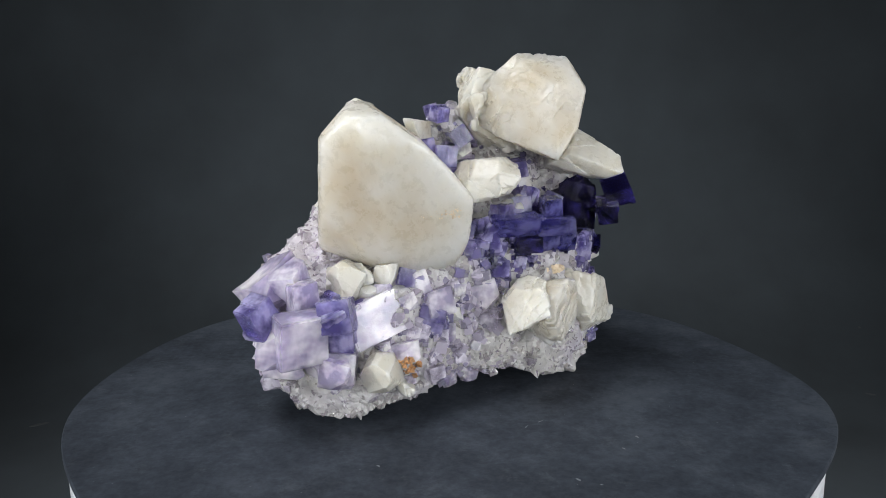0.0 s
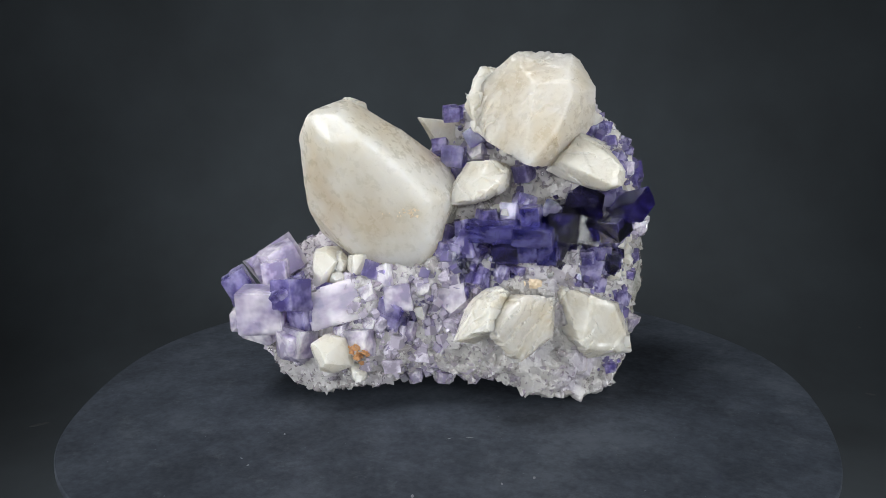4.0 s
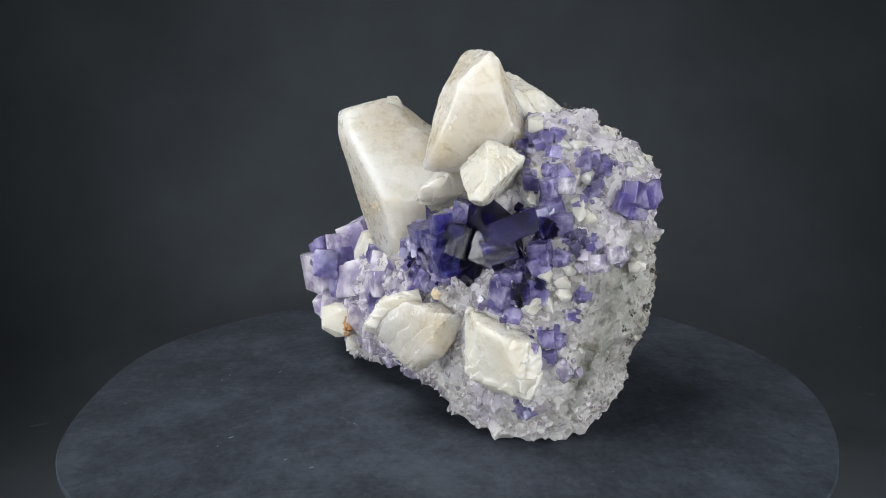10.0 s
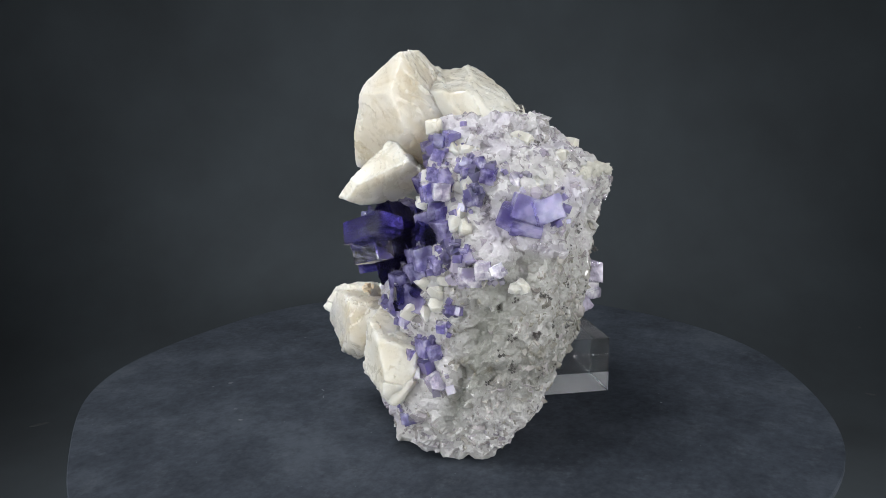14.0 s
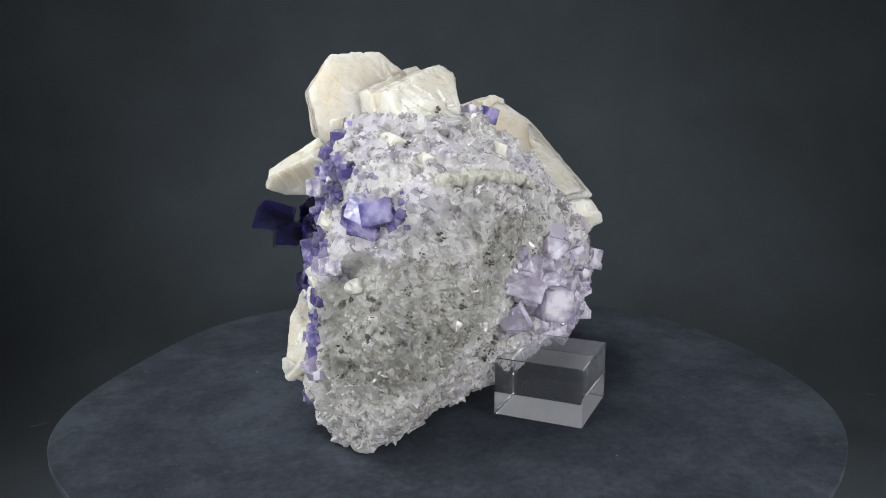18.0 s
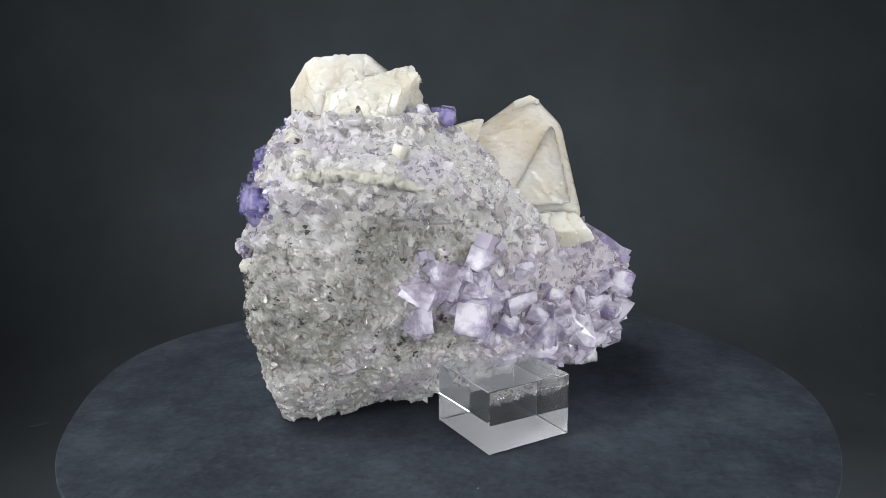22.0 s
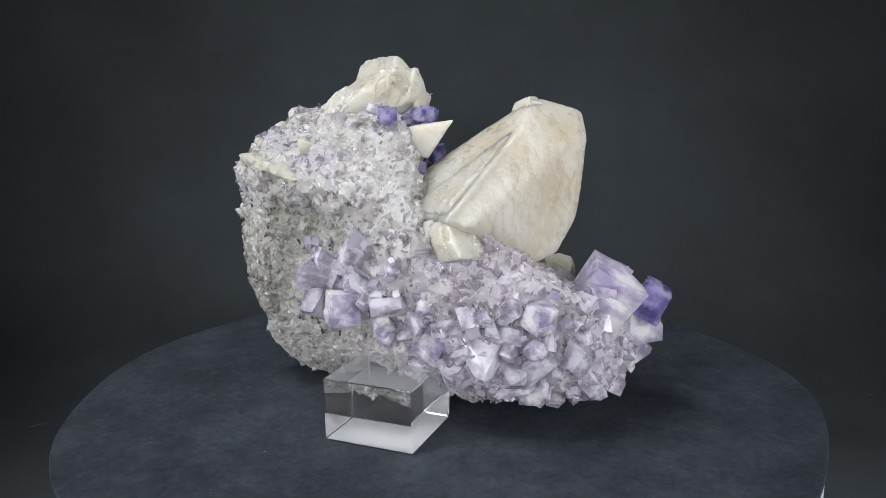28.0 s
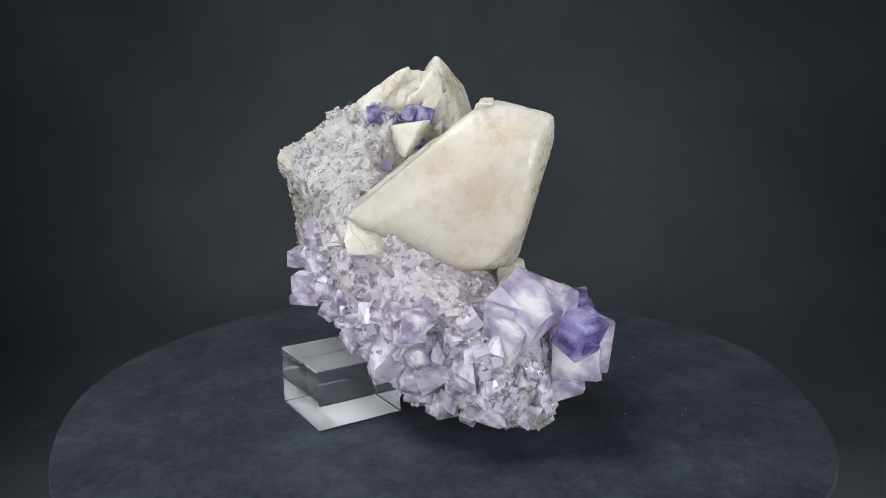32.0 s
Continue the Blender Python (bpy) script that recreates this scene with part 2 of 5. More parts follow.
def cut_block(size, faces, jitter=0.0, rng=None):
    """A block cut back by faces (azimuth, elevation, distance in millimetres) round its middle."""
    bm = bmesh.new()
    bmesh.ops.create_cube(bm, size=size)
    for az, el, d in faces:
        n = spread(az, el)
        r = bmesh.ops.bisect_plane(bm, geom=bm.verts[:] + bm.edges[:] + bm.faces[:], plane_co=n * d / 1000, plane_no=n, clear_outer=True)
        cut = [e for e in r["geom_cut"] if isinstance(e, bmesh.types.BMEdge)]
        if cut:
            bmesh.ops.contextual_create(bm, geom=cut)
    bmesh.ops.remove_doubles(bm, verts=bm.verts, dist=0.0002)
    bmesh.ops.recalc_face_normals(bm, faces=bm.faces)
    return bm


def weather(bm, cell, amount, seed, soft=1, chip=0.0024, steps=1.0):
    """Cuts the faces fine, then wears and roughens them: waves, cleavage steps and small scales."""
    bmesh.ops.triangulate(bm, faces=bm.faces)
    for _ in range(8):
        long = [e for e in bm.edges if e.calc_length() > cell * 1.5]
        if not long:
            break
        bmesh.ops.subdivide_edges(bm, edges=long, cuts=1, use_grid_fill=False)
        bmesh.ops.triangulate(bm, faces=[f for f in bm.faces if len(f.verts) > 3])
    bm.normal_update()
    chips = []
    for v in bm.verts:
        mean = Vector((0, 0, 0))
        for f in v.link_faces:
            mean += f.normal
        sharp = min(1.0, 2.2 * (1 - mean.length / max(1, len(v.link_faces))))
        q = v.co * 1000
        bite = max(0.0, noise.noise(q * 0.22 + Vector((seed, 3, 7))) + 0.1) + 0.9 * max(0.0, noise.noise(q * 0.8 - Vector((seed, 1, 2))))
        chips.append(v.normal * -sharp * bite * chip)
    for v, d in zip(bm.verts, chips):
        v.co += d
    for _ in range(soft):
        bmesh.ops.smooth_vert(bm, verts=bm.verts, factor=0.35, use_axis_x=True, use_axis_y=True, use_axis_z=True)
    bm.normal_update()
    s = Vector((seed * 1.7, seed * 0.9, seed * 2.3))
    rng = random.Random(int(seed * 100))
    cleave = [spread(rng.uniform(0, 360), rng.uniform(-60, 60)) for _ in range(3)]
    for v in bm.verts:
        q = v.co * 1000
        d = 0.30 * noise.noise(q * 0.09 + s) + 0.12 * noise.noise(q * 0.3 + s) + 0.16 * noise.noise(q * 0.85 + s)
        for k, n in enumerate(cleave):
            u = q.dot(n) / (3.4 + 1.5 * k) + 0.7 * noise.noise(q * 0.13 + s)
            mask = max(0.0, noise.noise(q * 0.085 - s + n * 9) + 0.12)
            d += 2.2 * steps * mask * ((u - math.floor(u)) - 0.6)
        v.co += v.normal * d * amount
    return bm


# ---- setting ----
def sweep():
    """A dark backdrop that curves down into the table top."""
    bm = bmesh.new()
    prof = [(-1.2, -0.075), (0.13, -0.075)]
    for k in range(1, 13):
        a = radians(90 * k / 12)
        prof.append((0.13 + 0.16 * math.sin(a), -0.075 + 0.16 * (1 - math.cos(a))))
    prof += [(0.29, 0.6), (0.29, 1.4)]
    rows = []
    for i in range(13):
        x = -1.5 + 3.0 * i / 12
        rows.append([bm.verts.new((x, y, z)) for y, z in prof])
    for a, b in zip(rows, rows[1:]):
        for j in range(len(prof) - 1):
            bm.faces.new((a[j], b[j], b[j + 1], a[j + 1]))
    bmesh.ops.recalc_face_normals(bm, faces=bm.faces)
    bmesh.ops.solidify(bm, geom=bm.faces[:], thickness=-0.004)
    return tagged(part("backdrop", from_bm("backdrop", bm, True), BACKDROP), "dark charcoal seamless paper backdrop with a few pale specks", "backdrop", kind="structure")


sweep()
WALL = plain("grey_wall_paint", (0.42, 0.42, 0.41), 0.8, 0.05, 5, 0.05)


def slab(name, x0, x1, y0, y1, z0, z1, label):
    bm = bmesh.new()
    bmesh.ops.create_cube(bm, size=1.0)
    for v in bm.verts:
        v.co = Vector((x1 if v.co.x > 0 else x0, y1 if v.co.y > 0 else y0, z1 if v.co.z > 0 else z0))
    tagged(part(name, from_bm(name, bm), WALL), label, name.split("_")[0], kind="structure")


slab("floor", -1.7, 1.7, -1.4, 0.6, -0.18, -0.0795, "plain grey floor under the backdrop paper")
slab("wall_north", -1.7, 1.7, 0.6, 0.7, -0.18, 2.1, "plain grey wall behind the backdrop")
slab("wall_south", -1.7, 1.7, -1.5, -1.4, -0.18, 2.1, "plain grey wall facing the backdrop")
slab("wall_west", -1.8, -1.7, -1.5, 0.7, -0.18, 2.1, "plain grey side wall")
slab("wall_east", 1.7, 1.8, -1.5, 0.7, -0.18, 2.1, "plain grey side wall")
slab("ceiling", -1.8, 1.8, -1.5, 0.7, 2.1, 2.2, "plain grey ceiling")

RIM = [(-0.38, 1.55), (0.20, -0.54), (0.64, 0.39), (0.34, -0.41), (0.52, -0.02), (0.65, -0.31), (0.11, -1.21)]


def rim(a):
    r = 130.6 + sum(c * math.cos(k * a) + s * math.sin(k * a) for k, (c, s) in enumerate(RIM, 1))
    return r / 1000


def disc(name, radius, z0, z1, rounding, count=180):
    bm = bmesh.new()
    prof = [(1.0, z0), (1.0, z1 - rounding), (1.0 - rounding / 0.13, z1)]
    rings = [[bm.verts.new((radius(a) * k * math.cos(a), radius(a) * k * math.sin(a), z)) for a in [2 * math.pi * i / count for i in range(count)]] for k, z in prof]
    for r, s in zip(rings, rings[1:]):
        for i in range(count):
            bm.faces.new((r[i], r[(i + 1) % count], s[(i + 1) % count], s[i]))
    bm.faces.new(rings[-1])
    bm.faces.new(rings[0][::-1])
    bmesh.ops.recalc_face_normals(bm, faces=bm.faces)
    return from_bm(name, bm)


turntable = tagged(new("turntable"), "round white plastic turntable under a black card", "turntable")
part("platter", disc("platter", lambda a: 0.1276, -0.030, -0.0030, 0.0010), WHITE_PLASTIC, turntable)
part("foot", disc("foot", lambda a: 0.110, -0.075, -0.031, 0.001), WHITE_PLASTIC, turntable)
card = tagged(part("card_disc", disc("card_disc", rim, -0.0020, 0.0, 0.0003), CARD), "hand-cut black card disc with scuffs and dust lying on the turntable", "card")


def dust():
    """Pale specks, lint and scuffs on the card."""
    rng = random.Random(17)
    marks = [(31, -33, 2.2, 0.35), (60, -45, 1.6, 0.8), (-20, -63, 1.5, 0.5), (37, -72, 1.9, 0.9), (-14, -84, 0.9, 0.7), (26, -37, 2.6, 0.3), (54, -53, 1.2, 0.5), (43, -75, 0.8, 0.5), (-21, 74, 0.8, 0.5), (-19, -82, 1.4, 0.3)]
    for _ in range(110):
        a, r = rng.uniform(0, 6.283), 0.125 * math.sqrt(rng.random()) * 1000
        marks.append((r * math.cos(a), r * math.sin(a), rng.choice((0.15, 0.2, 0.25, 0.4)), rng.choice((0.15, 0.2, 0.25))))
    bm = bmesh.new()
    for x, y, w, d in [(x, y, 0.6 * w, 0.6 * d) for x, y, w, d in marks]:
        turn = rng.uniform(0, 6.283)
        top = bm.verts.new((x / 1000, y / 1000, 0.00012))
        ring = []
        for k in range(7):
            a = 2 * math.pi * k / 7
            u, v = w * math.cos(a) * rng.uniform(0.6, 1.2), d * math.sin(a) * rng.uniform(0.6, 1.2)
            ring.append(bm.verts.new(((x + u * math.cos(turn) - v * math.sin(turn)) / 1000, (y + u * math.sin(turn) + v * math.cos(turn)) / 1000, 0.00002)))
        for p, q in zip(ring, ring[1:] + ring[:1]):
            bm.faces.new((top, p, q))
    return tagged(part("dust", from_bm("dust", bm), DUST), "pale dust specks and lint on the black card", "dust", kind="stuff")


dust_marks = dust()


def table_mark(x, y, z, w, d, turn, lift=0.0):
    """A pale smudge on the backdrop."""
    bm = bmesh.new()
    bmesh.ops.create_uvsphere(bm, u_segments=12, v_segments=6, radius=1.0)
    for v in bm.verts:
        wob = 1 + 0.3 * noise.noise(v.co * 1.7 + Vector((x, y, z)) * 90)
        v.co = Vector((v.co.x * w * wob, v.co.y * d * wob, v.co.z * 0.0004))
    ob = tagged(part("smudge", from_bm("smudge", bm, True), SMUDGE), "small pale scuff on the dark backdrop", "scuff")
    ob.matrix_world = pose(x, y, z, lift, 0, turn)


table_mark(0.2481, 0.1611, -0.0719, 0.0050, 0.0013, -25, 11)
table_mark(0.2239, 0.1408, -0.0747, 0.0046, 0.0013, -20, 4)
table_mark(-0.2257, 0.1344, -0.0749, 0.0064, 0.0016, 30, 2)
table_mark(0.2705, 0.2173, -0.0491, 0.0019, 0.0019, 0, 33)
table_mark(0.2666, 0.2215, -0.0465, 0.0012, 0.0012, 0, 35)


# ---- clear block ----
def clear_block():
    bm = bmesh.new()
    bmesh.ops.create_cube(bm, size=1.0)
    for v in bm.verts:
        v.co = Vector((v.co.x * 0.030, v.co.y * 0.030, v.co.z * 0.0200 + 0.0103))
    bmesh.ops.bevel(bm, geom=bm.edges[:], offset=0.00028, segments=1, affect="EDGES")
    bm.normal_update()
    for f in bm.faces:
        f.material_index = 1 if f.normal.z < -0.9 else 2 if f.normal.z > 0.9 else 0  # the underside is near-white and matt, the top hazy
    ob = part("acrylic_block", from_bm("acrylic_block", bm), ACRYLIC)
    ob.data.materials.append(PALE_BASE)
    ob.data.materials.append(HAZY_TOP)
    return tagged(ob, "clear polished acrylic display block standing on the card", "display block")


block = clear_block()
BLOCK_POSE = pose(-0.0239, 0.0336, 0.0, 0, 0, 39.5)


# ---- specimen ----
specimen = tagged(new("mineral_specimen"), "violet fluorite cubes and cream calcite crystals on a pale drusy matrix", "mineral specimen")

SLICES = []


def section(height, *reach):
    """One slice of the matrix: its height and its reach along twelve directions, thirty degrees apart, in millimetres."""
    SLICES.append((height, reach))


section(2, 52.5, 61.5, 61.0, 42.0, 15.0, 18.9, 38.6, 49.7, 48.7, 35.0, 15.0, 34.7)
section(14, 56.4, 66.8, 66.5, 51.4, 25.9, 41.3, 58.6, 65.5, 57.8, 37.0, 20.2, 39.5)
section(26, 58.4, 70.2, 71.0, 56.0, 34.8, 45.0, 62.2, 67.7, 59.1, 35.8, 21.2, 39.6)
section(38, 57.2, 72.9, 75.2, 60.2, 41.4, 48.0, 62.2, 63.5, 53.1, 31.0, 19.3, 37.8)
section(50, 57.8, 74.2, 77.0, 62.2, 44.2, 51.0, 62.5, 56.0, 34.0, 17.8, 17.1, 37.4)
section(62, 55.4, 71.4, 76.8, 62.8, 45.2, 46.5, 51.0, 41.0, 19.0, 1.0, 12.5, 34.0)
section(72, 53.0, 67.0, 72.5, 61.0, 45.4, 38.8, 27.5, 10.2, -5.6, -8.6, 5.9, 31.6)
section(80, 52.6, 66.2, 73.2, 63.6, 47.2, 34.5, 22.5, 8.5, -7.0, -11.0, 5.5, 31.2)
section(86, 51.8, 63.6, 68.4, 61.6, 44.0, 28.4, 17.6, 6.4, -8.7, -13.4, 5.0, 30.8)
section(96, 44.0, 54.0, 55.0, 45.0, 30.0, 14.0, 5.0, -4.0, -13.0, -17.0, 1.0, 25.0)


def solid_field():
    """Distance field of the matrix on a grid, in millimetres; negative inside."""
    step = 0.95
    x = np.arange(-80, 80.1, step)
    z = np.arange(-4, 106.1, step)
    X, Y = np.meshgrid(x, x, indexing="ij")
    hs = np.array([s[0] for s in SLICES], float)
    tab = np.array([s[1] for s in SLICES])
    F = np.empty((len(x), len(x), len(z)))
    ang = np.radians(np.arange(0, 360, 30))
    floor = 1.0 + 10.0 * np.exp(-((X - 8) ** 2 + (Y + 16) ** 2) / (2 * 22.0 ** 2)) + 5.0 * np.exp(-((X + 45) ** 2 + (Y - 5) ** 2) / (2 * 20.0 ** 2))
    for k, zz in enumerate(z):
        reach = [np.interp(zz, hs, tab[:, j]) for j in range(12)]
        F[:, :, k] = np.max([X * np.cos(a) + Y * np.sin(a) - r for a, r in zip(ang, reach)], axis=0)
        F[:, :, k] = np.maximum(F[:, :, k], np.maximum(floor - zz, zz - 99.0))
    return F, x, z, step


def surface(F, x, z, step):
    """One vertex in each grid cell that the surface crosses, one quad for each crossed edge."""
    S = F < 0
    corners = [(i, j, k) for i in (0, 1) for j in (0, 1) for k in (0, 1)]
    n = [d - 1 for d in F.shape]
    cnt = sum(S[i:i + n[0], j:j + n[1], k:k + n[2]].astype(int) for i, j, k in corners)
    mixed = (cnt > 0) & (cnt < 8)
    index = -np.ones(n, int)
    cells = np.argwhere(mixed)
    index[mixed] = np.arange(len(cells))
    acc, tot = np.zeros((len(cells), 3)), np.zeros(len(cells))
    c0 = cells.T
    for a in corners:
        for ax in range(3):
            if a[ax]:
                continue
            b = list(a)
            b[ax] = 1
            fa = F[c0[0] + a[0], c0[1] + a[1], c0[2] + a[2]]
            fb = F[c0[0] + b[0], c0[1] + b[1], c0[2] + b[2]]
            m = (fa < 0) != (fb < 0)
            t = np.where(m, fa / np.where(m, fa - fb, 1), 0)
            p = np.tile(np.array(a, float), (len(cells), 1))
            p[:, ax] = t
            acc += p * m[:, None]
            tot += m
    V = (cells + acc / tot[:, None]) * step + np.array([x[0], x[0], z[0]])
    faces = []
    for ax in range(3):
        u, v = (ax + 1) % 3, (ax + 2) % 3
        lo = [slice(1, -1)] * 3
        lo[ax] = slice(0, -1)
        hi = list(lo)
        hi[ax] = slice(1, None)
        A, B = S[tuple(lo)], S[tuple(hi)]
        for q, flip in ((A & ~B, False), (~A & B, True)):
            e = np.argwhere(q) + np.array([0 if d == ax else 1 for d in range(3)])
            du, dv = np.eye(3, dtype=int)[u], np.eye(3, dtype=int)[v]
            quad = [e - du - dv, e - dv, e, e - du]
            if flip:
                quad = quad[::-1]
            faces.append(np.stack([index[w[:, 0], w[:, 1], w[:, 2]] for w in quad], 1))
    return V, np.concatenate(faces)


def rear(p):
    """How far a place belongs to the dull broken rear face: 0 to 1."""
    a = math.degrees(math.atan2(p.y - 0.01, p.x))
    side = max(0.0, 1 - abs(a - 70) / 60)
    top = 0.074 + 0.005 * noise.noise(p * 120) - 0.22 * max(0.0, -p.x - 0.01) - 0.40 * max(0.0, p.x - 0.030)
    low = 0.45 + 0.55 * min(1.0, max(0.0, (p.z - 0.014 - 0.008 * noise.noise(p * 70)) / 0.014))
    return low * min(1.0, side * 3.0) * min(1.0, max(0.0, (top - p.z) / 0.004))


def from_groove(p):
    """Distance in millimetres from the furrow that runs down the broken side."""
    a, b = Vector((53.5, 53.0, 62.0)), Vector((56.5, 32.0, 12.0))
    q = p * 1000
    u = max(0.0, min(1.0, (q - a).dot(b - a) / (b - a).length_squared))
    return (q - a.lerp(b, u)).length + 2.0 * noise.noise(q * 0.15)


def rock():
    """The matrix: its smoothed solid, broken into many small tilted facets."""
    F, x, z, step = solid_field()
    V, Q = surface(F, x, z, step)
    me = bpy.data.meshes.new("matrix")
    me.from_pydata((V / 1000).tolist(), [], Q.tolist())
    bm = bmesh.new()
    bm.from_mesh(me)
    for _ in range(7):
        bmesh.ops.smooth_vert(bm, verts=bm.verts, factor=0.5, use_axis_x=True, use_axis_y=True, use_axis_z=True)
    bm.normal_update()
    for v in bm.verts:
        q = v.co * 1000
        d = 2.0 * noise.noise(q * 0.06) + 1.5 * noise.noise(q * 0.16) + 0.3 - 1.8 * rear(v.co)
        d -= 3.2 * math.exp(-(from_groove(v.co) / 3.2) ** 2)
        v.co += v.normal * d / 1000
    bm.normal_update()
    rng = random.Random(12)
    verts = list(bm.verts)
    seeds, taken = [], {}
    for v in rng.sample(verts, 14000):
        gap = 0.0019 + 0.0014 * (1 - rear(v.co)) * rng.random() - 0.0004 * rear(v.co)
        key = tuple(int(c // 0.003) for c in v.co)
        near = [w for i in (-1, 0, 1) for j in (-1, 0, 1) for k in (-1, 0, 1) for w in taken.get((key[0] + i, key[1] + j, key[2] + k), ())]
        if any((v.co - w).length < gap for w in near):
            continue
        taken.setdefault(key, []).append(v.co.copy())
        tilt = Vector([rng.gauss(0, 0.2) for _ in range(3)])
        seeds.append((v.co + v.normal * rng.gauss(0, 0.0003), (v.normal + tilt).normalized()))
    tree = kdtree.KDTree(len(seeds))
    for i, (c, n) in enumerate(seeds):
        tree.insert(c, i)
    tree.balance()
    moves = []
    for v in verts:
        _, i, _ = tree.find(v.co)
        c, n = seeds[i]
        d = (c - v.co).dot(n) / max(0.5, n.dot(v.normal))
        moves.append(v.normal * max(-0.002, min(0.002, d)))
    for v, d in zip(verts, moves):
        v.co += d
        v.co.z = max(v.co.z, 0.0004)
    bm.normal_update()
    spots = [(v.co.copy(), v.normal.copy()) for v in verts]
    zones = [rear(v.co) for v in verts]
    furrow_tints = [math.exp(-(from_groove(v.co) / 4.0) ** 2) for v in verts]
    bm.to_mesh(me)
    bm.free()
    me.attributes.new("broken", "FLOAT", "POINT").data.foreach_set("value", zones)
    me.attributes.new("furrow_tint", "FLOAT", "POINT").data.foreach_set("value", furrow_tints)
    return me, spots


matrix_mesh, SPOTS = rock()
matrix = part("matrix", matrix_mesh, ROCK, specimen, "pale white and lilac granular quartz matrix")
from_matrix = kdtree.KDTree(len(SPOTS))
for index, (spot, _) in enumerate(SPOTS):
    from_matrix.insert(spot, index)
from_matrix.balance()


def seated(p, size, sink):
    """The place moved out along the matrix's surface normal until no more than a share of it is sunk."""
    co, index, _ = from_matrix.find(p)
    n = SPOTS[index][1]
    out = (p - co).length
    if p.x > 0 and size < 0.008 and (p - co).dot(n) > 0.45 * size:
        return co + (p - co) * (0.25 * size / out)
    return p + n * min(0.35 * size, max(0.0, -(p - co).dot(n) - sink * size))


def grain_shapes(count, seed):
    """Irregular convex grains of unit size, as vertex and face arrays."""
    rng = random.Random(seed)
    shapes = []
    for _ in range(count):
        bm = bmesh.new()
        for _ in range(9):
            v = Vector((rng.gauss(0, 1), rng.gauss(0, 1), rng.gauss(0, 1))).normalized()
            bm.verts.new(v * rng.uniform(0.8, 1.1))
        bmesh.ops.convex_hull(bm, input=bm.verts)
        bm.verts.index_update()
        shapes.append((np.array([v.co for v in bm.verts]), [[v.index for v in f.verts] for f in bm.faces]))
        bm.free()
    return shapes


def druse(name, count, seed, size, dull):
    """Grains crusted over the matrix, half sunk in it."""
    rng = random.Random(seed)
    shapes = grain_shapes(14, seed)
    V, Q, k = [], [], 0
    while count:
        count -= 1
        p, n = SPOTS[rng.randrange(len(SPOTS))]
        if p.z < 0.0035 or (rng.random() < rear(p)) != dull or (from_groove(p) < 5.0 and rng.random() < 0.93):
            continue
        s = size * math.exp(rng.gauss(0.0, 0.33))
        r = np.array(Euler((rng.uniform(0, 6.3), rng.uniform(0, 6.3), rng.uniform(0, 6.3))).to_matrix())
        w, f = shapes[rng.randrange(len(shapes))]
        st = np.array([rng.uniform(0.85, 1.3), rng.uniform(0.85, 1.3), rng.uniform(0.8, 1.1)])
        V.append((w * st * s) @ r.T + np.array(p - n * s * rng.uniform(0.62, 0.92)))
        Q += [[i + k for i in t] for t in f]
        k += len(w)
    me = bpy.data.meshes.new(name)
    me.from_pydata(np.concatenate(V).tolist(), [], Q)
    return me


tagged(part("druse", druse("druse", 11000, 3, 0.0017, False), GRAINS, specimen, "crust of pale translucent quartz grains"), kind="stuff")
tagged(part("rear_crust", druse("rear_crust", 17000, 5, 0.0013, True), DULL_GRAINS, specimen, "fine grey granular crust on the broken rear face"), kind="stuff")


def solid_plates(faces, block, step, plates, rng):
    """A crystal as one closed skin: cleavage plates that lie on one another, each a little larger or smaller than the next."""
    x = np.arange(-550 * block, 550 * block + step, step)
    grid = np.stack(np.meshgrid(x, x, x, indexing="ij"))

    def outside(a, e, d):
        n = spread(a, e)
        return grid[0] * n.x + grid[1] * n.y + grid[2] * n.z - d

    if not plates:
        F = np.max([outside(*f) for f in faces], axis=0)
    else:
        lean, thick, uneven = plates
        F, low = None, -550 * block
        along = outside(*lean, 0.0)
        while low < 550 * block:
            high = low + thick * rng.uniform(0.5, 1.6)
            cuts = [(a, e, d + rng.uniform(-uneven, 0.25 * uneven)) for a, e, d in faces]
            for _ in range(rng.choice((0, 1, 2))):
                a, e, d = rng.choice(faces)
                cuts.append((a + rng.uniform(-45, 45), e + rng.uniform(-35, 35), d * rng.uniform(0.90, 1.05)))
            G = np.maximum(along - high - 0.2, low - 0.2 - along)
            for f in cuts:
                G = np.maximum(G, outside(*f))
            F = G if F is None else np.minimum(F, G)
            low = high
    V, Q = surface(F, x, x, step)
    me = bpy.data.meshes.new("calcite_crystal")
    me.from_pydata((V / 1000).tolist(), [], Q.tolist())
    bm = bmesh.new()
    bm.from_mesh(me)
    bpy.data.meshes.remove(me)
    return bm


def calcite(x, y, z, faces, mat, seed, label="", cell=0.0011, rough=0.0007, grow=0.6, block=0.052, soft=1, chip=0.0032, steps=1.0, plates=None, step=0.7):
    faces = [(a, e, d + grow) for a, e, d in faces]
    rng = random.Random(seed)
    bm = solid_plates(faces, block, step, plates, rng) if step else cut_block(block, faces)
    bm = weather(bm, cell, rough, seed, soft, min(chip, 0.07 * block), steps)
    me = from_bm("calcite_crystal", bm, True)
    me.set_sharp_from_angle(angle=radians(32))
    ob = part("calcite_crystal", me, mat, specimen, label)
    ob.location = (x / 1000, y / 1000, z / 1000)
    return ob


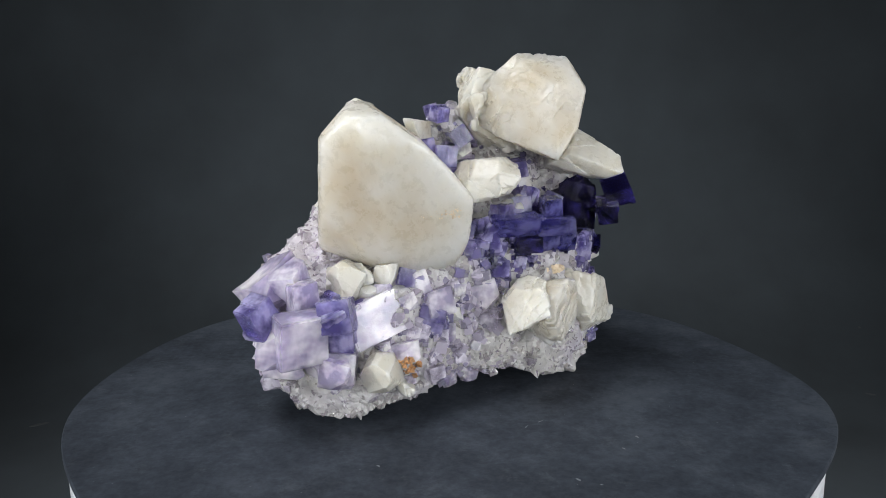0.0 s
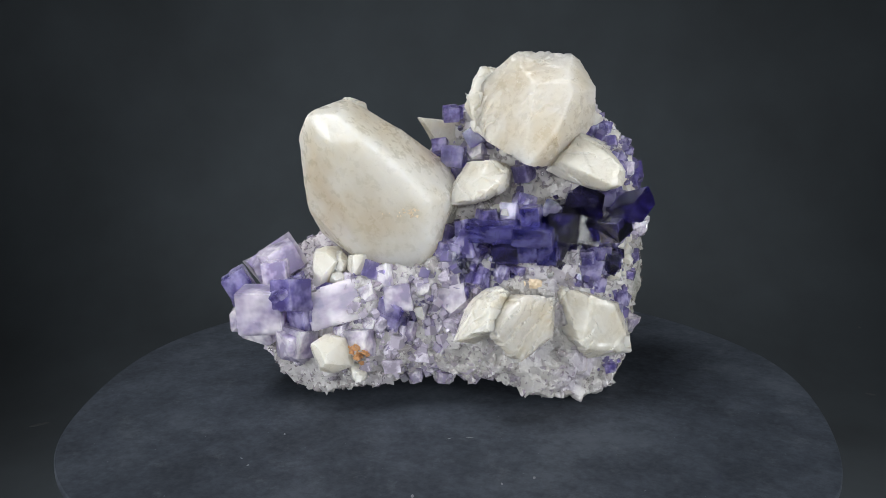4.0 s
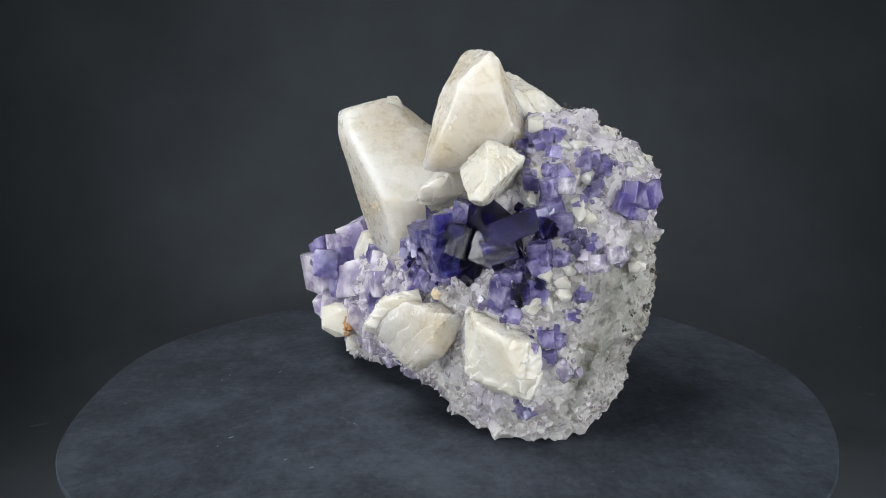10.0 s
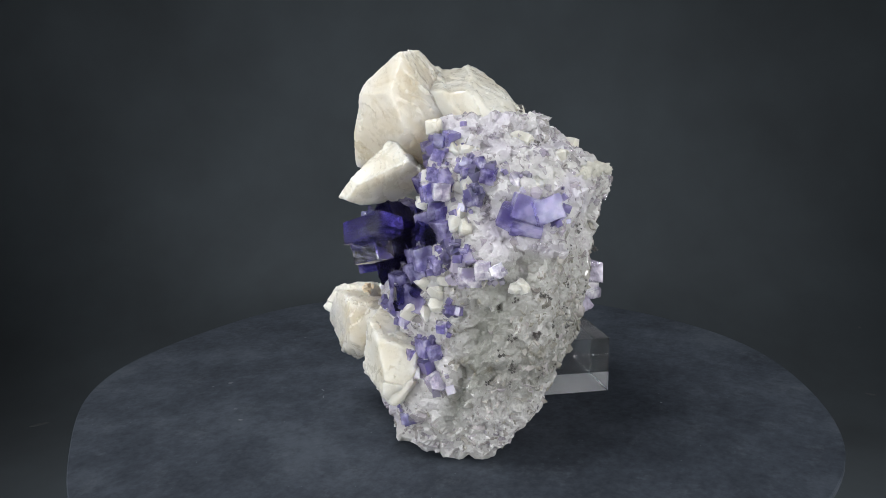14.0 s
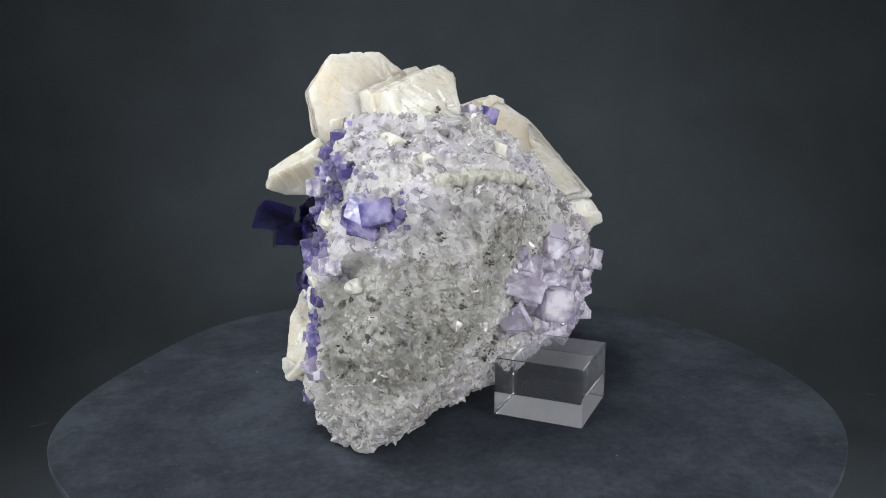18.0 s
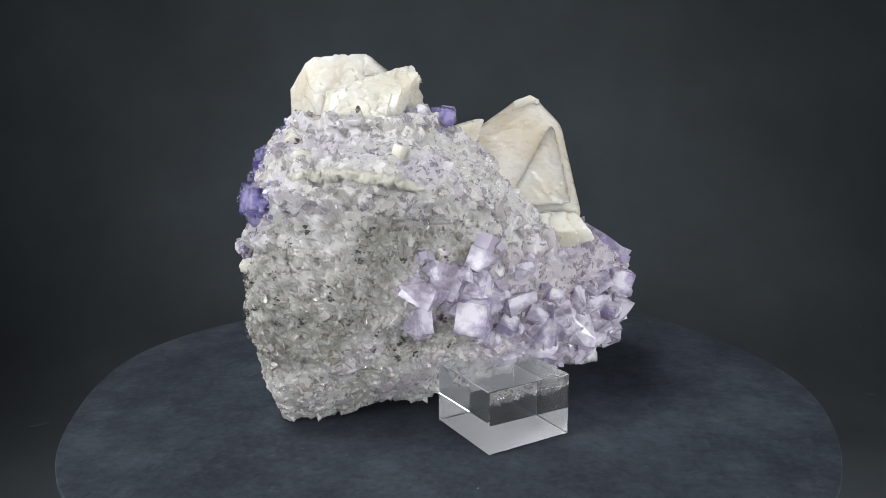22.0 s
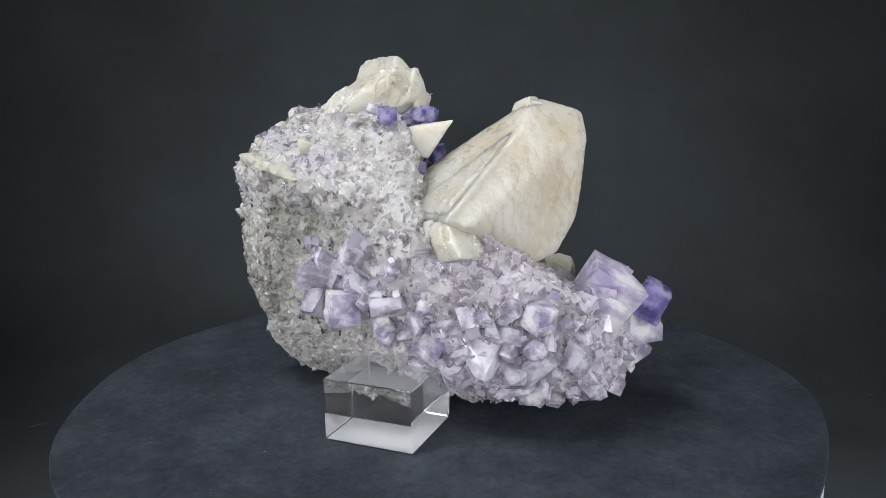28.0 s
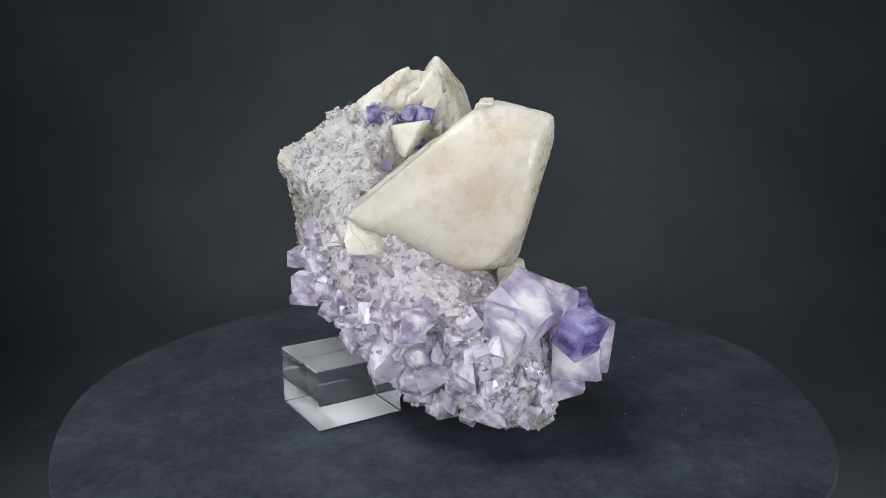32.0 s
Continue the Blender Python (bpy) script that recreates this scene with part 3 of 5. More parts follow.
GREAT = [(-171, 2, 19.1), (-175, 43, 26.4), (-178, 14, 20.8), (-151, 35, 31.1), (-149, 8, 27.3), (-144, -66, 23.0), (-118, -15, 24.9), (-115, -34, 23.2), (-95, -16, 22.0), (-95, -5, 26.7), (-110, -8, 24.5), (-73, 13, 31.4), (-71, -14, 22.4), (5, 39, 22.3), (6, 44, 21.4), (8, 57, 23.6), (28, 48, 20.3), (23, 14, 25.2), (-3, -6, 30.8), (-8, -31, 33.4), (19, -12, 27.3), (41, -45, 29.5), (59, 57, 18.6), (82, 52, 17.6), (93, 51, 18.0), (2, 54, 22.4), (-81, 75, 32.2), (-106, 87, 31.0), (100, -60, 18.2)]
calcite(-22.3, -7.4, 72.5, GREAT, CALCITE, 1, "large cream calcite crystal with a tan scar", grow=1.6, block=0.08, rough=0.0004, soft=16, chip=0.0022, steps=0.35, step=0.9)
ridge = [(a, e, d + (1.4 if 55 < a < 130 and e > 0 else -1.6)) for a, e, d in GREAT]
calcite(-22.3, -7.4, 72.5, ridge + [(20, 42, 5.0), (60, -35, 19.0)], CALCITE, 31, "raised cleavage ridge on the large calcite", grow=1.2, block=0.08, rough=0.0006, soft=8, chip=0.0024, steps=0.5, step=1.0)
calcite(-28.0, -17.0, 102.0, [(0, 70, 2.4), (180, 60, 2.6), (-90, 10, 2.0), (90, 20, 3.0), (0, 0, 5.0), (180, 0, 3.5), (0, -80, 6.0)], CALCITE_WHITE, 12, "small white calcite plate", 0.0010, 0.0003, 0.3, 0.03, 0, 0.0006, step=0.4)
calcite(32.2, 7.4, 98.8, [(176, 49, 19.5), (-10, 34, 19.2), (-10, -11, 15.3), (-11, -30, 15.1), (-175, -67, 12.1), (-131, 4, 16.7), (39, -40, 15.0), (-75, 17, 14.0), (-75, 48, 15.2), (100, 33, 11.1), (64, 15, 14.1), (-100, 25, 12.6), (-100, 14, 12.1)], CALCITE_HONEY, 2, "cream calcite crystal with a honey-coloured core", grow=0.5, rough=0.0005, soft=0, chip=0.0010, steps=0.8, plates=((-40, 8), 7.0, 0.7))
calcite(22.6, 18.1, 99.3, [(-179, -32, 16.6), (0, 72, 12.4), (69, 54, 12.7), (97, 57, 12.5), (163, -5, 16.0), (-154, -62, 15.5), (-160, -18, 18.4), (-161, 26, 20.2), (0, -80, 13.4), (-80, 0, 15.1), (20, 10, 14.0)], CALCITE_WHITE, 3, grow=0.3, rough=0.0005, soft=0, chip=0.0012, plates=((110, 40), 5.0, 2.4))
calcite(48.5, 9.1, 83.4, [(-4, 59, 7.2), (-11, 16, 13.2), (-30, -69, 10.5), (15, 49, 7.7), (-153, -66, 6.8), (-140, 38, 7.6), (-118, -68, 6.5), (65, -37, 5.0), (-102, -34, 6.9), (117, 44, 7.8), (-70, 38, 6.1), (180, 10, 10.6)], CALCITE_WHITE, 4, "wedge-shaped cream calcite crystal", grow=0.6, chip=0.0008, rough=0.0004, soft=0, plates=((-160, -30), 7.0, 0.3), step=0.5)
calcite(14.0, 0.9, 75.5, [(-5, 6, 12.1), (-12, -42, 8.8), (-44, -77, 6.8), (-169, -55, 9.4), (-163, 27, 9.2), (25, 54, 9.9), (15, -8, 10.3), (2, -62, 6.3), (-136, 39, 5.9), (44, -21, 8.7), (26, -69, 5.4), (-107, 30, 6.5), (-109, 40, 6.2), (101, 77, 7.1), (90, 0, 8.1)], CALCITE_WHITE, 5, grow=0.6, rough=0.0006, soft=0, chip=0.0012, plates=((-60, 35), 4.5, 1.2), step=0.55)
calcite(27.7, -18.9, 35.4, [(179, -12, 7.2), (-6, 7, 6.6), (-38, -59, 6.0), (-177, 42, 6.5), (40, 58, 9.8), (14, -5, 6.3), (-139, 30, 5.2), (-109, 29, 6.2), (-146, 69, 6.0), (58, -47, 6.0), (100, 0, 7.0)], CALCITE_WHITE, 6, grow=0.8, rough=0.0005, soft=0, chip=0.001, plates=((-20, 50), 4.0, 0.8), step=0.55)
calcite(37.8, -10.6, 33.4, [(-127, 55, 9.7), (66, -23, 9.7), (-86, -36, 11.8), (82, -49, 8.2), (-67, -11, 12.2), (-84, 36, 10.8), (-164, -1, 7.3), (109, 75, 8.1), (14, 5, 8.6), (-5, -43, 8.7), (-150, -37, 10.3), (-34, 0, 5.6)], CALCITE_HONEY, 7, "cream calcite crystal with a honey-coloured middle", grow=0.8, rough=0.0006, soft=0, chip=0.0010, plates=((-100, 30), 4.5, 0.9), step=0.6)
calcite(51.7, 11.9, 28.6, [(-106, -3, 9.8), (-80, 12, 9.9), (115, 36, 8.8), (125, 53, 10.8), (99, -3, 8.7), (84, -34, 11.6), (-48, -50, 10.0), (-40, -69, 9.8), (-122, -38, 9.0), (-167, -1, 10.4), (53, 70, 10.3), (14, 20, 9.9), (-34, 0, 7.0)], CALCITE_WHITE, 8, grow=1.0, rough=0.0006, soft=0, chip=0.0012, plates=((-30, 25), 4.5, 1.5), step=0.6)
calcite(-9.1, 11.1, 92.3, [(62, 82, 3.8), (-118, -34, 3.9), (62, -67, 6.4), (62, 0, 7.0), (152, 4, 2.0), (-28, 6, 2.2)], CALCITE_WHITE, 9, "thin white calcite blade", 0.0011, 0.0003, 0.3, 0.03, 0, step=0.4)
calcite(-39.9, 17.5, 64.0, [(146, -86, 5.8), (-164, 39, 5.1), (12, 0, 6.3), (-80, -6, 6.1), (100, 15, 6.6), (81, 70, 6.2), (19, -38, 5.7), (166, -73, 6.0), (-104, 48, 6.6), (102, -11, 7.0), (-160, 27, 5.7)], CALCITE_WHITE, 10, grow=1.3, rough=0.0005, soft=0, chip=0.0016, block=0.03, step=0.5)
calcite(-32.0, -23.9, 45.2, [(88, 19, 3.1), (-91, -29, 3.4), (-117, 54, 4.3), (-24, -78, 4.3), (-178, -2, 6.3), (12, 0, 7.1), (-9, -50, 4.5), (83, 30, 3.2), (-90, 14, 5.1), (-102, -60, 4.0), (13, 45, 7.4)], CALCITE_WHITE, 11, "", 0.0014, 0.0003, block=0.03, soft=0, chip=0.0006, step=0.45)


def cube_mesh(seed):
    """A cube with stepped growth: corners and sides of its faces stand proud of the rest."""
    rng = random.Random(seed)
    bm = bmesh.new()
    bmesh.ops.create_cube(bm, size=1.0)
    for v in bm.verts:
        v.co += Vector((rng.uniform(-1, 1), rng.uniform(-1, 1), rng.uniform(-1, 1))) * 0.04
    axes = [Vector((1, 0, 0)), Vector((0, 1, 0)), Vector((0, 0, 1))]
    for ax in axes:
        n = (ax + Vector([rng.uniform(-0.06, 0.06) for _ in range(3)])).normalized()
        bmesh.ops.bisect_plane(bm, geom=bm.verts[:] + bm.edges[:] + bm.faces[:], plane_co=ax * rng.uniform(-0.28, 0.28), plane_no=n)
    bm.normal_update()
    for k in range(3):
        out = axes[k] * rng.choice((-1, 1))
        side = axes[(k + rng.choice((1, 2))) % 3] * rng.choice((-1, 1))
        picked = [f for f in bm.faces if f.normal.dot(out) > 0.9 and f.calc_center_median().dot(side) > 0.02]
        if not picked:
            continue
        r = bmesh.ops.extrude_face_region(bm, geom=picked)
        bmesh.ops.delete(bm, geom=picked, context="FACES_ONLY")
        h = rng.uniform(0.04, 0.10)
        for g in r["geom"]:
            if isinstance(g, bmesh.types.BMVert):
                g.co += out * h
        bm.normal_update()
    bmesh.ops.dissolve_limit(bm, angle_limit=radians(2), verts=bm.verts, edges=bm.edges)
    bmesh.ops.bevel(bm, geom=[e for e in bm.edges if len(e.link_faces) == 2 and e.calc_face_angle(0) > 0.5], offset=0.035, segments=2, affect="EDGES")
    bmesh.ops.recalc_face_normals(bm, faces=bm.faces)
    return from_bm("fluorite_crystal", bm)


def shard_mesh(seed):
    """A broken cube: a few of its corners split away along cleavage planes."""
    rng = random.Random(seed)
    bm = bmesh.new()
    bmesh.ops.create_cube(bm, size=1.0)
    for _ in range(3):
        n = Vector([rng.choice((-1, 1)) * rng.uniform(0.25, 1) for _ in range(3)]).normalized()
        r = bmesh.ops.bisect_plane(bm, geom=bm.verts[:] + bm.edges[:] + bm.faces[:], plane_co=n * rng.uniform(0.40, 0.62), plane_no=n, clear_outer=True)
        cut = [e for e in r["geom_cut"] if isinstance(e, bmesh.types.BMEdge)]
        if cut:
            bmesh.ops.contextual_create(bm, geom=cut)
    for v in bm.verts:
        v.co += Vector([rng.uniform(-0.06, 0.06) for _ in range(3)])
    bmesh.ops.triangulate(bm, faces=[f for f in bm.faces if len(f.verts) > 4])
    bmesh.ops.recalc_face_normals(bm, faces=bm.faces)
    return from_bm("fluorite_crystal", bm)


CUBES = {kind: [(shard_mesh if kind == "pale" or (kind == "lilac" and j % 2) else cube_mesh)(10 * i + j) for j in range(8)] for i, kind in enumerate(("pale", "lilac", "violet", "indigo"))}
for kind, meshes in CUBES.items():
    for me in meshes:
        me.materials.append(FLUORITE[kind])
cube_rng = random.Random(21)
PLACED = []


def fluorite(x, y, z, size, kind, turn=None, stretch=(1, 1, 1)):
    ob = new("fluorite_crystal", cube_rng.choice(CUBES[kind]))
    ob.parent = specimen
    e = [cube_rng.uniform(0, 90) for _ in range(3)]
    if kind == "pale":
        size *= 0.88 if y > -5 else 0.72
        stretch = [cube_rng.uniform(0.75, 1.3) for _ in range(3)]
    at = seated(Vector((x, y, z)) / 1000, size / 1000, 0.5 if kind == "pale" else 0.2)
    if kind == "pale":
        co, index, _ = from_matrix.find(at)
        at = co + SPOTS[index][1] * size / 1000 * cube_rng.uniform(-0.22, 0.12)
    PLACED.append((at, size / 1000, kind, turn or e))
    ob.matrix_basis = pose(*at, *(turn or e)) @ Matrix.Diagonal((*(s * size / 1000 for s in stretch), 1))
    return ob


fluorite(-23.7, -29.1, 34.0, 13.8, "lilac", (76, -16, 32), (1.28, 0.90, 0.87))
fluorite(43.6, 2.1, 62.1, 9.1, "indigo", (71, 6, 41), (1.02, 0.99, 0.99))
fluorite(48.4, 10.2, 69.6, 9.0, "indigo", (58, 27, 47), (1.01, 0.98, 1.01))
fluorite(-33.6, -45.6, 40.0, 7.1, "violet", (29, -25, 14))
fluorite(-30.5, -36.8, 32.5, 6.6, "violet", (-4, -11, -9))
fluorite(-32.4, -42.3, 23.2, 8.7, "lilac", (-9, 5, -1))
fluorite(-8.4, -22.5, 43.7, 6.1, "violet", (12, -13, -10))
fluorite(-4.5, -23.5, 33.1, 5.4, "violet", (-3, 10, 11))
fluorite(-1.3, -22.3, 29.3, 4.7, "violet", (-9, -8, -10))
fluorite(30.6, -2.3, 67.2, 6.5, "violet", (-8, -3, -2))
fluorite(35.0, -1.3, 67.0, 4.9, "indigo", (27, -7, -4))
fluorite(15.8, -8.9, 56.4, 7.1, "violet", (6, -12, -5))
fluorite(8.1, -12.9, 54.8, 5.5, "violet", (0, 10, -17))
fluorite(20.1, -7.5, 44.8, 5.6, "violet", (18, -5, 2))
fluorite(14.0, -11.1, 39.7, 7.2, "violet", (11, 9, 14))
fluorite(27.2, -3.6, 53.5, 5.7, "indigo", (2, -0, 4))
fluorite(40.3, 4.0, 54.6, 6.7, "indigo", (-13, 16, -10))
fluorite(32.2, -1.9, 73.1, 5.7, "violet", (-16, 27, -2))
fluorite(41.2, 1.3, 71.7, 5.8, "violet", (-15, 24, -4))
fluorite(27.1, -1.3, 82.4, 5.7, "violet", (14, -11, -3))
fluorite(32.2, -1.5, 78.2, 4.9, "violet", (-22, -25, -13))
fluorite(50.0, 13.6, 48.0, 7.0, "violet", (-1, 10, 32))
fluorite(6.5, -11.5, 60.4, 6.3, "violet", (-13, 13, -8))
fluorite(13.2, -8.4, 64.9, 6.3, "violet", (-2, -19, -19))
fluorite(54.5, 9.7, 66.2, 7.2, "indigo", (-10, -16, 51))
fluorite(49.2, 9.0, 60.9, 8.7, "indigo", (-9, 16, 53))
fluorite(49.4, 16.5, 42.2, 5.3, "violet", (2, 15, 58))
fluorite(56.2, 17.5, 50.6, 5.2, "indigo", (-0, -1, 49))
fluorite(56.5, 27.8, 35.0, 3.9, "violet", (14, 10, 56))
fluorite(60.3, 21.3, 62.5, 5.9, "violet", (10, -7, 57))
fluorite(67.2, 15.8, 68.6, 4.3, "indigo", (-18, 18, 52))
fluorite(17.9, -6.5, 67.3, 6.1, "violet", (2, 8, 51))
fluorite(34.4, -1.1, 71.1, 5.9, "violet", (-3, 15, 52))
fluorite(12.7, -11.8, 51.6, 4.6, "violet", (-12, 6, 29))
fluorite(5.3, -16.8, 27.8, 5.6, "pale", (39, -4, 52))
fluorite(10.9, -13.6, 34.5, 4.7, "pale", (53, 50, 54))
fluorite(14.9, -10.5, 31.4, 3.9, "pale", (15, 26, 90))
fluorite(44.6, 23.3, 93.4, 3.8, "violet", (-2, 2, 67))
fluorite(46.9, 29.0, 94.1, 3.8, "violet", (4, 10, 59))
fluorite(50.6, 27.1, 89.7, 3.3, "violet", (-15, -11, 17))
fluorite(59.1, 24.0, 85.0, 3.0, "violet", (-3, 17, 36))
fluorite(54.9, 36.7, 86.2, 2.8, "violet", (16, 13, 50))
fluorite(61.0, 28.8, 83.3, 4.5, "lilac", (-0, 1, 40))
fluorite(62.2, 22.8, 77.8, 4.4, "violet", (10, -10, 62))
fluorite(60.2, 13.4, 82.9, 2.6, "violet", (-10, -2, 56))
fluorite(56.4, 39.2, 58.0, 5.5, "lilac", (-7, -8, 48))
fluorite(35.8, 22.4, 93.4, 4.1, "violet", (12, -1, 101))
fluorite(51.0, 29.9, 83.4, 4.9, "violet", (3, -39, 71))
fluorite(49.5, 20.5, 81.4, 4.8, "violet", (22, 0, 71))
fluorite(51.4, 36.5, 87.9, 3.1, "violet", (-11, 17, 89))
fluorite(49.9, 42.1, 85.1, 4.0, "violet", (9, 6, 95))
fluorite(52.4, 38.7, 78.9, 3.5, "violet", (11, -16, 86))
fluorite(54.9, 37.3, 63.9, 3.5, "violet", (2, -1, 86))
fluorite(41.0, 56.8, 75.0, 6.6, "violet", (0, -38, 97))
fluorite(51.8, 30.0, 68.9, 6.3, "violet", (13, -2, 72))
fluorite(51.1, 28.6, 73.3, 4.2, "violet", (3, -17, 80))
fluorite(55.8, 25.3, 35.6, 4.9, "violet", (-3, -5, 64))
fluorite(54.0, 21.0, 49.1, 6.9, "violet", (-9, 14, 94))
fluorite(51.9, 15.6, 52.0, 6.2, "violet", (7, -1, 65))
fluorite(54.8, 29.7, 59.9, 4.2, "violet", (9, 21, 55))
fluorite(54.3, 22.2, 58.0, 5.5, "violet", (15, -28, 72))
fluorite(6.5, -5.2, 58.4, 5.6, "violet", (5, -18, 57))
fluorite(0.1, -10.9, 53.7, 4.6, "violet", (2, 11, 70))
fluorite(5.5, -10.3, 49.5, 4.8, "violet", (17, -10, 99))
fluorite(12.2, -8.4, 45.7, 5.5, "violet", (2, 3, 84))
fluorite(0.7, -13.8, 41.6, 4.9, "violet", (4, 24, 105))
fluorite(30.2, -1.2, 47.0, 4.4, "violet", (7, -2, 61))
fluorite(25.9, 2.5, 59.6, 8.9, "indigo", (-10, 0, 75))
fluorite(24.0, -1.1, 52.9, 6.8, "indigo", (-1, 0, 83))
fluorite(41.1, 9.8, 66.6, 7.1, "indigo", (-18, -13, 91))
fluorite(47.9, 16.2, 94.1, 3.0, "violet", (11, -7, 38))
fluorite(47.0, 25.7, 93.5, 3.4, "violet", (-9, -3, -3))
fluorite(60.5, 21.7, 82.9, 4.5, "violet", (11, -0, 35))
fluorite(50.0, 27.4, 83.9, 4.7, "violet", (9, 1, 23))
fluorite(50.1, 24.4, 70.2, 8.1, "violet", (16, -2, 19))
fluorite(51.0, 26.3, 75.5, 4.7, "violet", (1, 11, 33))
fluorite(55.0, 33.5, 63.8, 2.9, "violet", (25, -1, 38))
fluorite(46.4, 48.1, 84.2, 3.3, "lilac", (-8, 8, 23))
fluorite(56.0, 20.2, 27.2, 4.2, "lilac", (23, 8, 16))
fluorite(55.9, 43.8, 60.5, 4.5, "lilac", (8, 5, 17))
fluorite(56.3, 35.4, 57.1, 3.9, "pale", (-6, -21, 86))
fluorite(58.6, 31.1, 42.9, 2.7, "violet", (2, 13, 6))
fluorite(57.8, 34.4, 48.8, 2.6, "violet", (-13, -1, 20))
fluorite(56.0, 18.4, 12.9, 3.6, "violet", (11, -12, 28))
fluorite(50.7, 39.4, 88.2, 2.9, "violet", (20, -11, 68))
fluorite(56.8, 20.8, 33.2, 3.2, "violet", (-12, 5, 61))
fluorite(59.0, 29.8, 26.9, 4.3, "lilac", (23, -8, 59))
fluorite(55.4, 46.4, 59.9, 3.9, "lilac", (14, -15, 56))
fluorite(-5.5, 51.4, 44.1, 10.4, "pale", (-19, -15, 73))
fluorite(-13.0, 49.9, 52.4, 6.1, "pale", (18, 61, 89))
fluorite(-2.2, 50.6, 38.0, 7.5, "pale", (31, -3, 50))
fluorite(-4.8, 23.6, 99.4, 4.6, "violet", (-8, -13, 13))
fluorite(2.4, 24.8, 101.0, 3.8, "lilac", (12, 17, 14))
fluorite(-13.4, 22.1, 83.6, 2.3, "violet", (6, -0, 6))
fluorite(-18.2, 46.1, 50.2, 9.8, "pale", (5, 1, -17))
fluorite(-13.5, 44.0, 39.9, 12.9, "pale", (26, -36, 24))
fluorite(-23.7, 40.7, 46.2, 7.2, "pale", (-24, -18, 2))
fluorite(-6.4, 50.8, 53.6, 4.9, "pale", (17, -29, 14))
fluorite(-32.2, 14.9, 22.5, 11.2, "pale", (37, -16, 18))
fluorite(-46.7, 11.8, 28.2, 11.2, "pale", (16, -13, 30))
fluorite(-38.4, 11.7, 22.0, 8.1, "pale", (-15, 17, 20))
fluorite(-55.3, -0.2, 23.5, 10.0, "pale", (-22, 33, 16))
fluorite(-65.8, -12.8, 29.8, 10.4, "pale", (-6, -21, 8))
fluorite(-61.4, -0.7, 39.9, 6.6, "pale", (-2, 4, 44))
fluorite(-23.4, 21.3, 22.0, 7.9, "pale", (-30, -8, 47))
fluorite(-49.7, -5.0, 13.9, 6.9, "lilac", (3, 5, 39))
fluorite(13.9, 22.6, 100.7, 3.9, "lilac", (5, 6, 7))
fluorite(-2.6, 11.5, 98.9, 4.2, "violet", (23, 14, -2))
fluorite(-56.2, -23.3, 42.1, 10.9, "lilac", (9, -2, 2))
fluorite(-22.2, 41.3, 42.1, 8.2, "pale", (-42, 18, 4))
fluorite(-33.7, 35.9, 53.6, 4.6, "pale", (-7, 17, -9))
fluorite(-56.6, -36.6, 21.2, 8.5, "pale", (56, -5, -1))
fluorite(-61.9, -20.9, 24.2, 6.9, "pale", (21, -74, 6))
fluorite(-60.0, -7.6, 19.9, 5.6, "pale", (0, -23, 17))
fluorite(-54.8, 5.0, 29.9, 7.1, "pale", (-48, -0, 27))
fluorite(-60.0, -29.3, 35.9, 6.1, "pale", (-53, -35, 2))
fluorite(-62.4, -18.0, 34.9, 6.1, "pale", (-2, -17, 13))
fluorite(-34.6, 28.0, 35.6, 5.4, "pale", (3, -34, 2))
fluorite(-49.3, 16.6, 37.2, 4.4, "pale", (-33, -52, -53))
fluorite(-1.6, 7.0, 98.7, 5.1, "violet", (12, -4, 45))
fluorite(-6.0, 7.0, 87.1, 5.1, "violet", (-23, -7, 22))
fluorite(0.0, 7.0, 83.6, 7.4, "violet", (-4, 5, 20))
fluorite(5.3, 7.0, 90.4, 6.4, "violet", (-11, -35, 4))
fluorite(1.7, 7.0, 78.3, 5.5, "violet", (22, 9, 37))
fluorite(7.0, 7.0, 86.1, 5.5, "lilac", (-10, -5, 6))
fluorite(-9.0, -22.7, 44.3, 7.8, "lilac", (-12, -20, 5))
fluorite(-5.1, -23.6, 33.9, 8.9, "violet", (6, 17, 10))
fluorite(12.4, -12.0, 37.5, 9.6, "lilac", (-8, -12, 20))
fluorite(13.4, -10.3, 28.2, 10.3, "pale", (25, 4, -10))
fluorite(8.1, -13.2, 54.5, 6.2, "pale", (-14, 24, 11))
fluorite(19.4, -8.4, 45.6, 6.3, "violet", (-26, -1, -9))
fluorite(-33.1, -44.2, 40.1, 9.8, "violet", (-9, -7, -2))
fluorite(-32.3, -39.2, 30.5, 7.7, "violet", (8, -1, -0))
fluorite(-33.4, -43.8, 22.1, 9.5, "lilac", (6, 12, -16))
fluorite(10.3, -13.6, 46.0, 5.0, "pale", (-19, 0, 8))
fluorite(-18.4, -35.0, 24.6, 5.8, "pale", (-5, -16, 3))
fluorite(-12.2, -26.4, 39.0, 5.4, "lilac", (-16, -20, 12))
fluorite(2.6, -18.6, 43.0, 4.5, "pale", (-17, 18, 19))
fluorite(7.2, -16.1, 37.9, 4.5, "pale", (-30, 4, -8))
fluorite(-1.9, -23.2, 27.0, 6.0, "pale", (0, 1, -21))
fluorite(4.1, -18.6, 19.3, 5.6, "pale", (-4, -4, 23))
fluorite(9.2, -14.2, 22.2, 5.6, "lilac", (-18, 11, -8))
fluorite(-4.8, -26.1, 22.1, 5.0, "pale", (-5, -13, 30))
fluorite(16.0, -8.8, 58.3, 7.0, "violet", (9, 36, 18))
fluorite(12.3, -11.2, 55.3, 5.0, "violet", (13, 13, -1))
fluorite(18.8, -8.9, 53.8, 5.1, "violet", (-1, 20, 2))
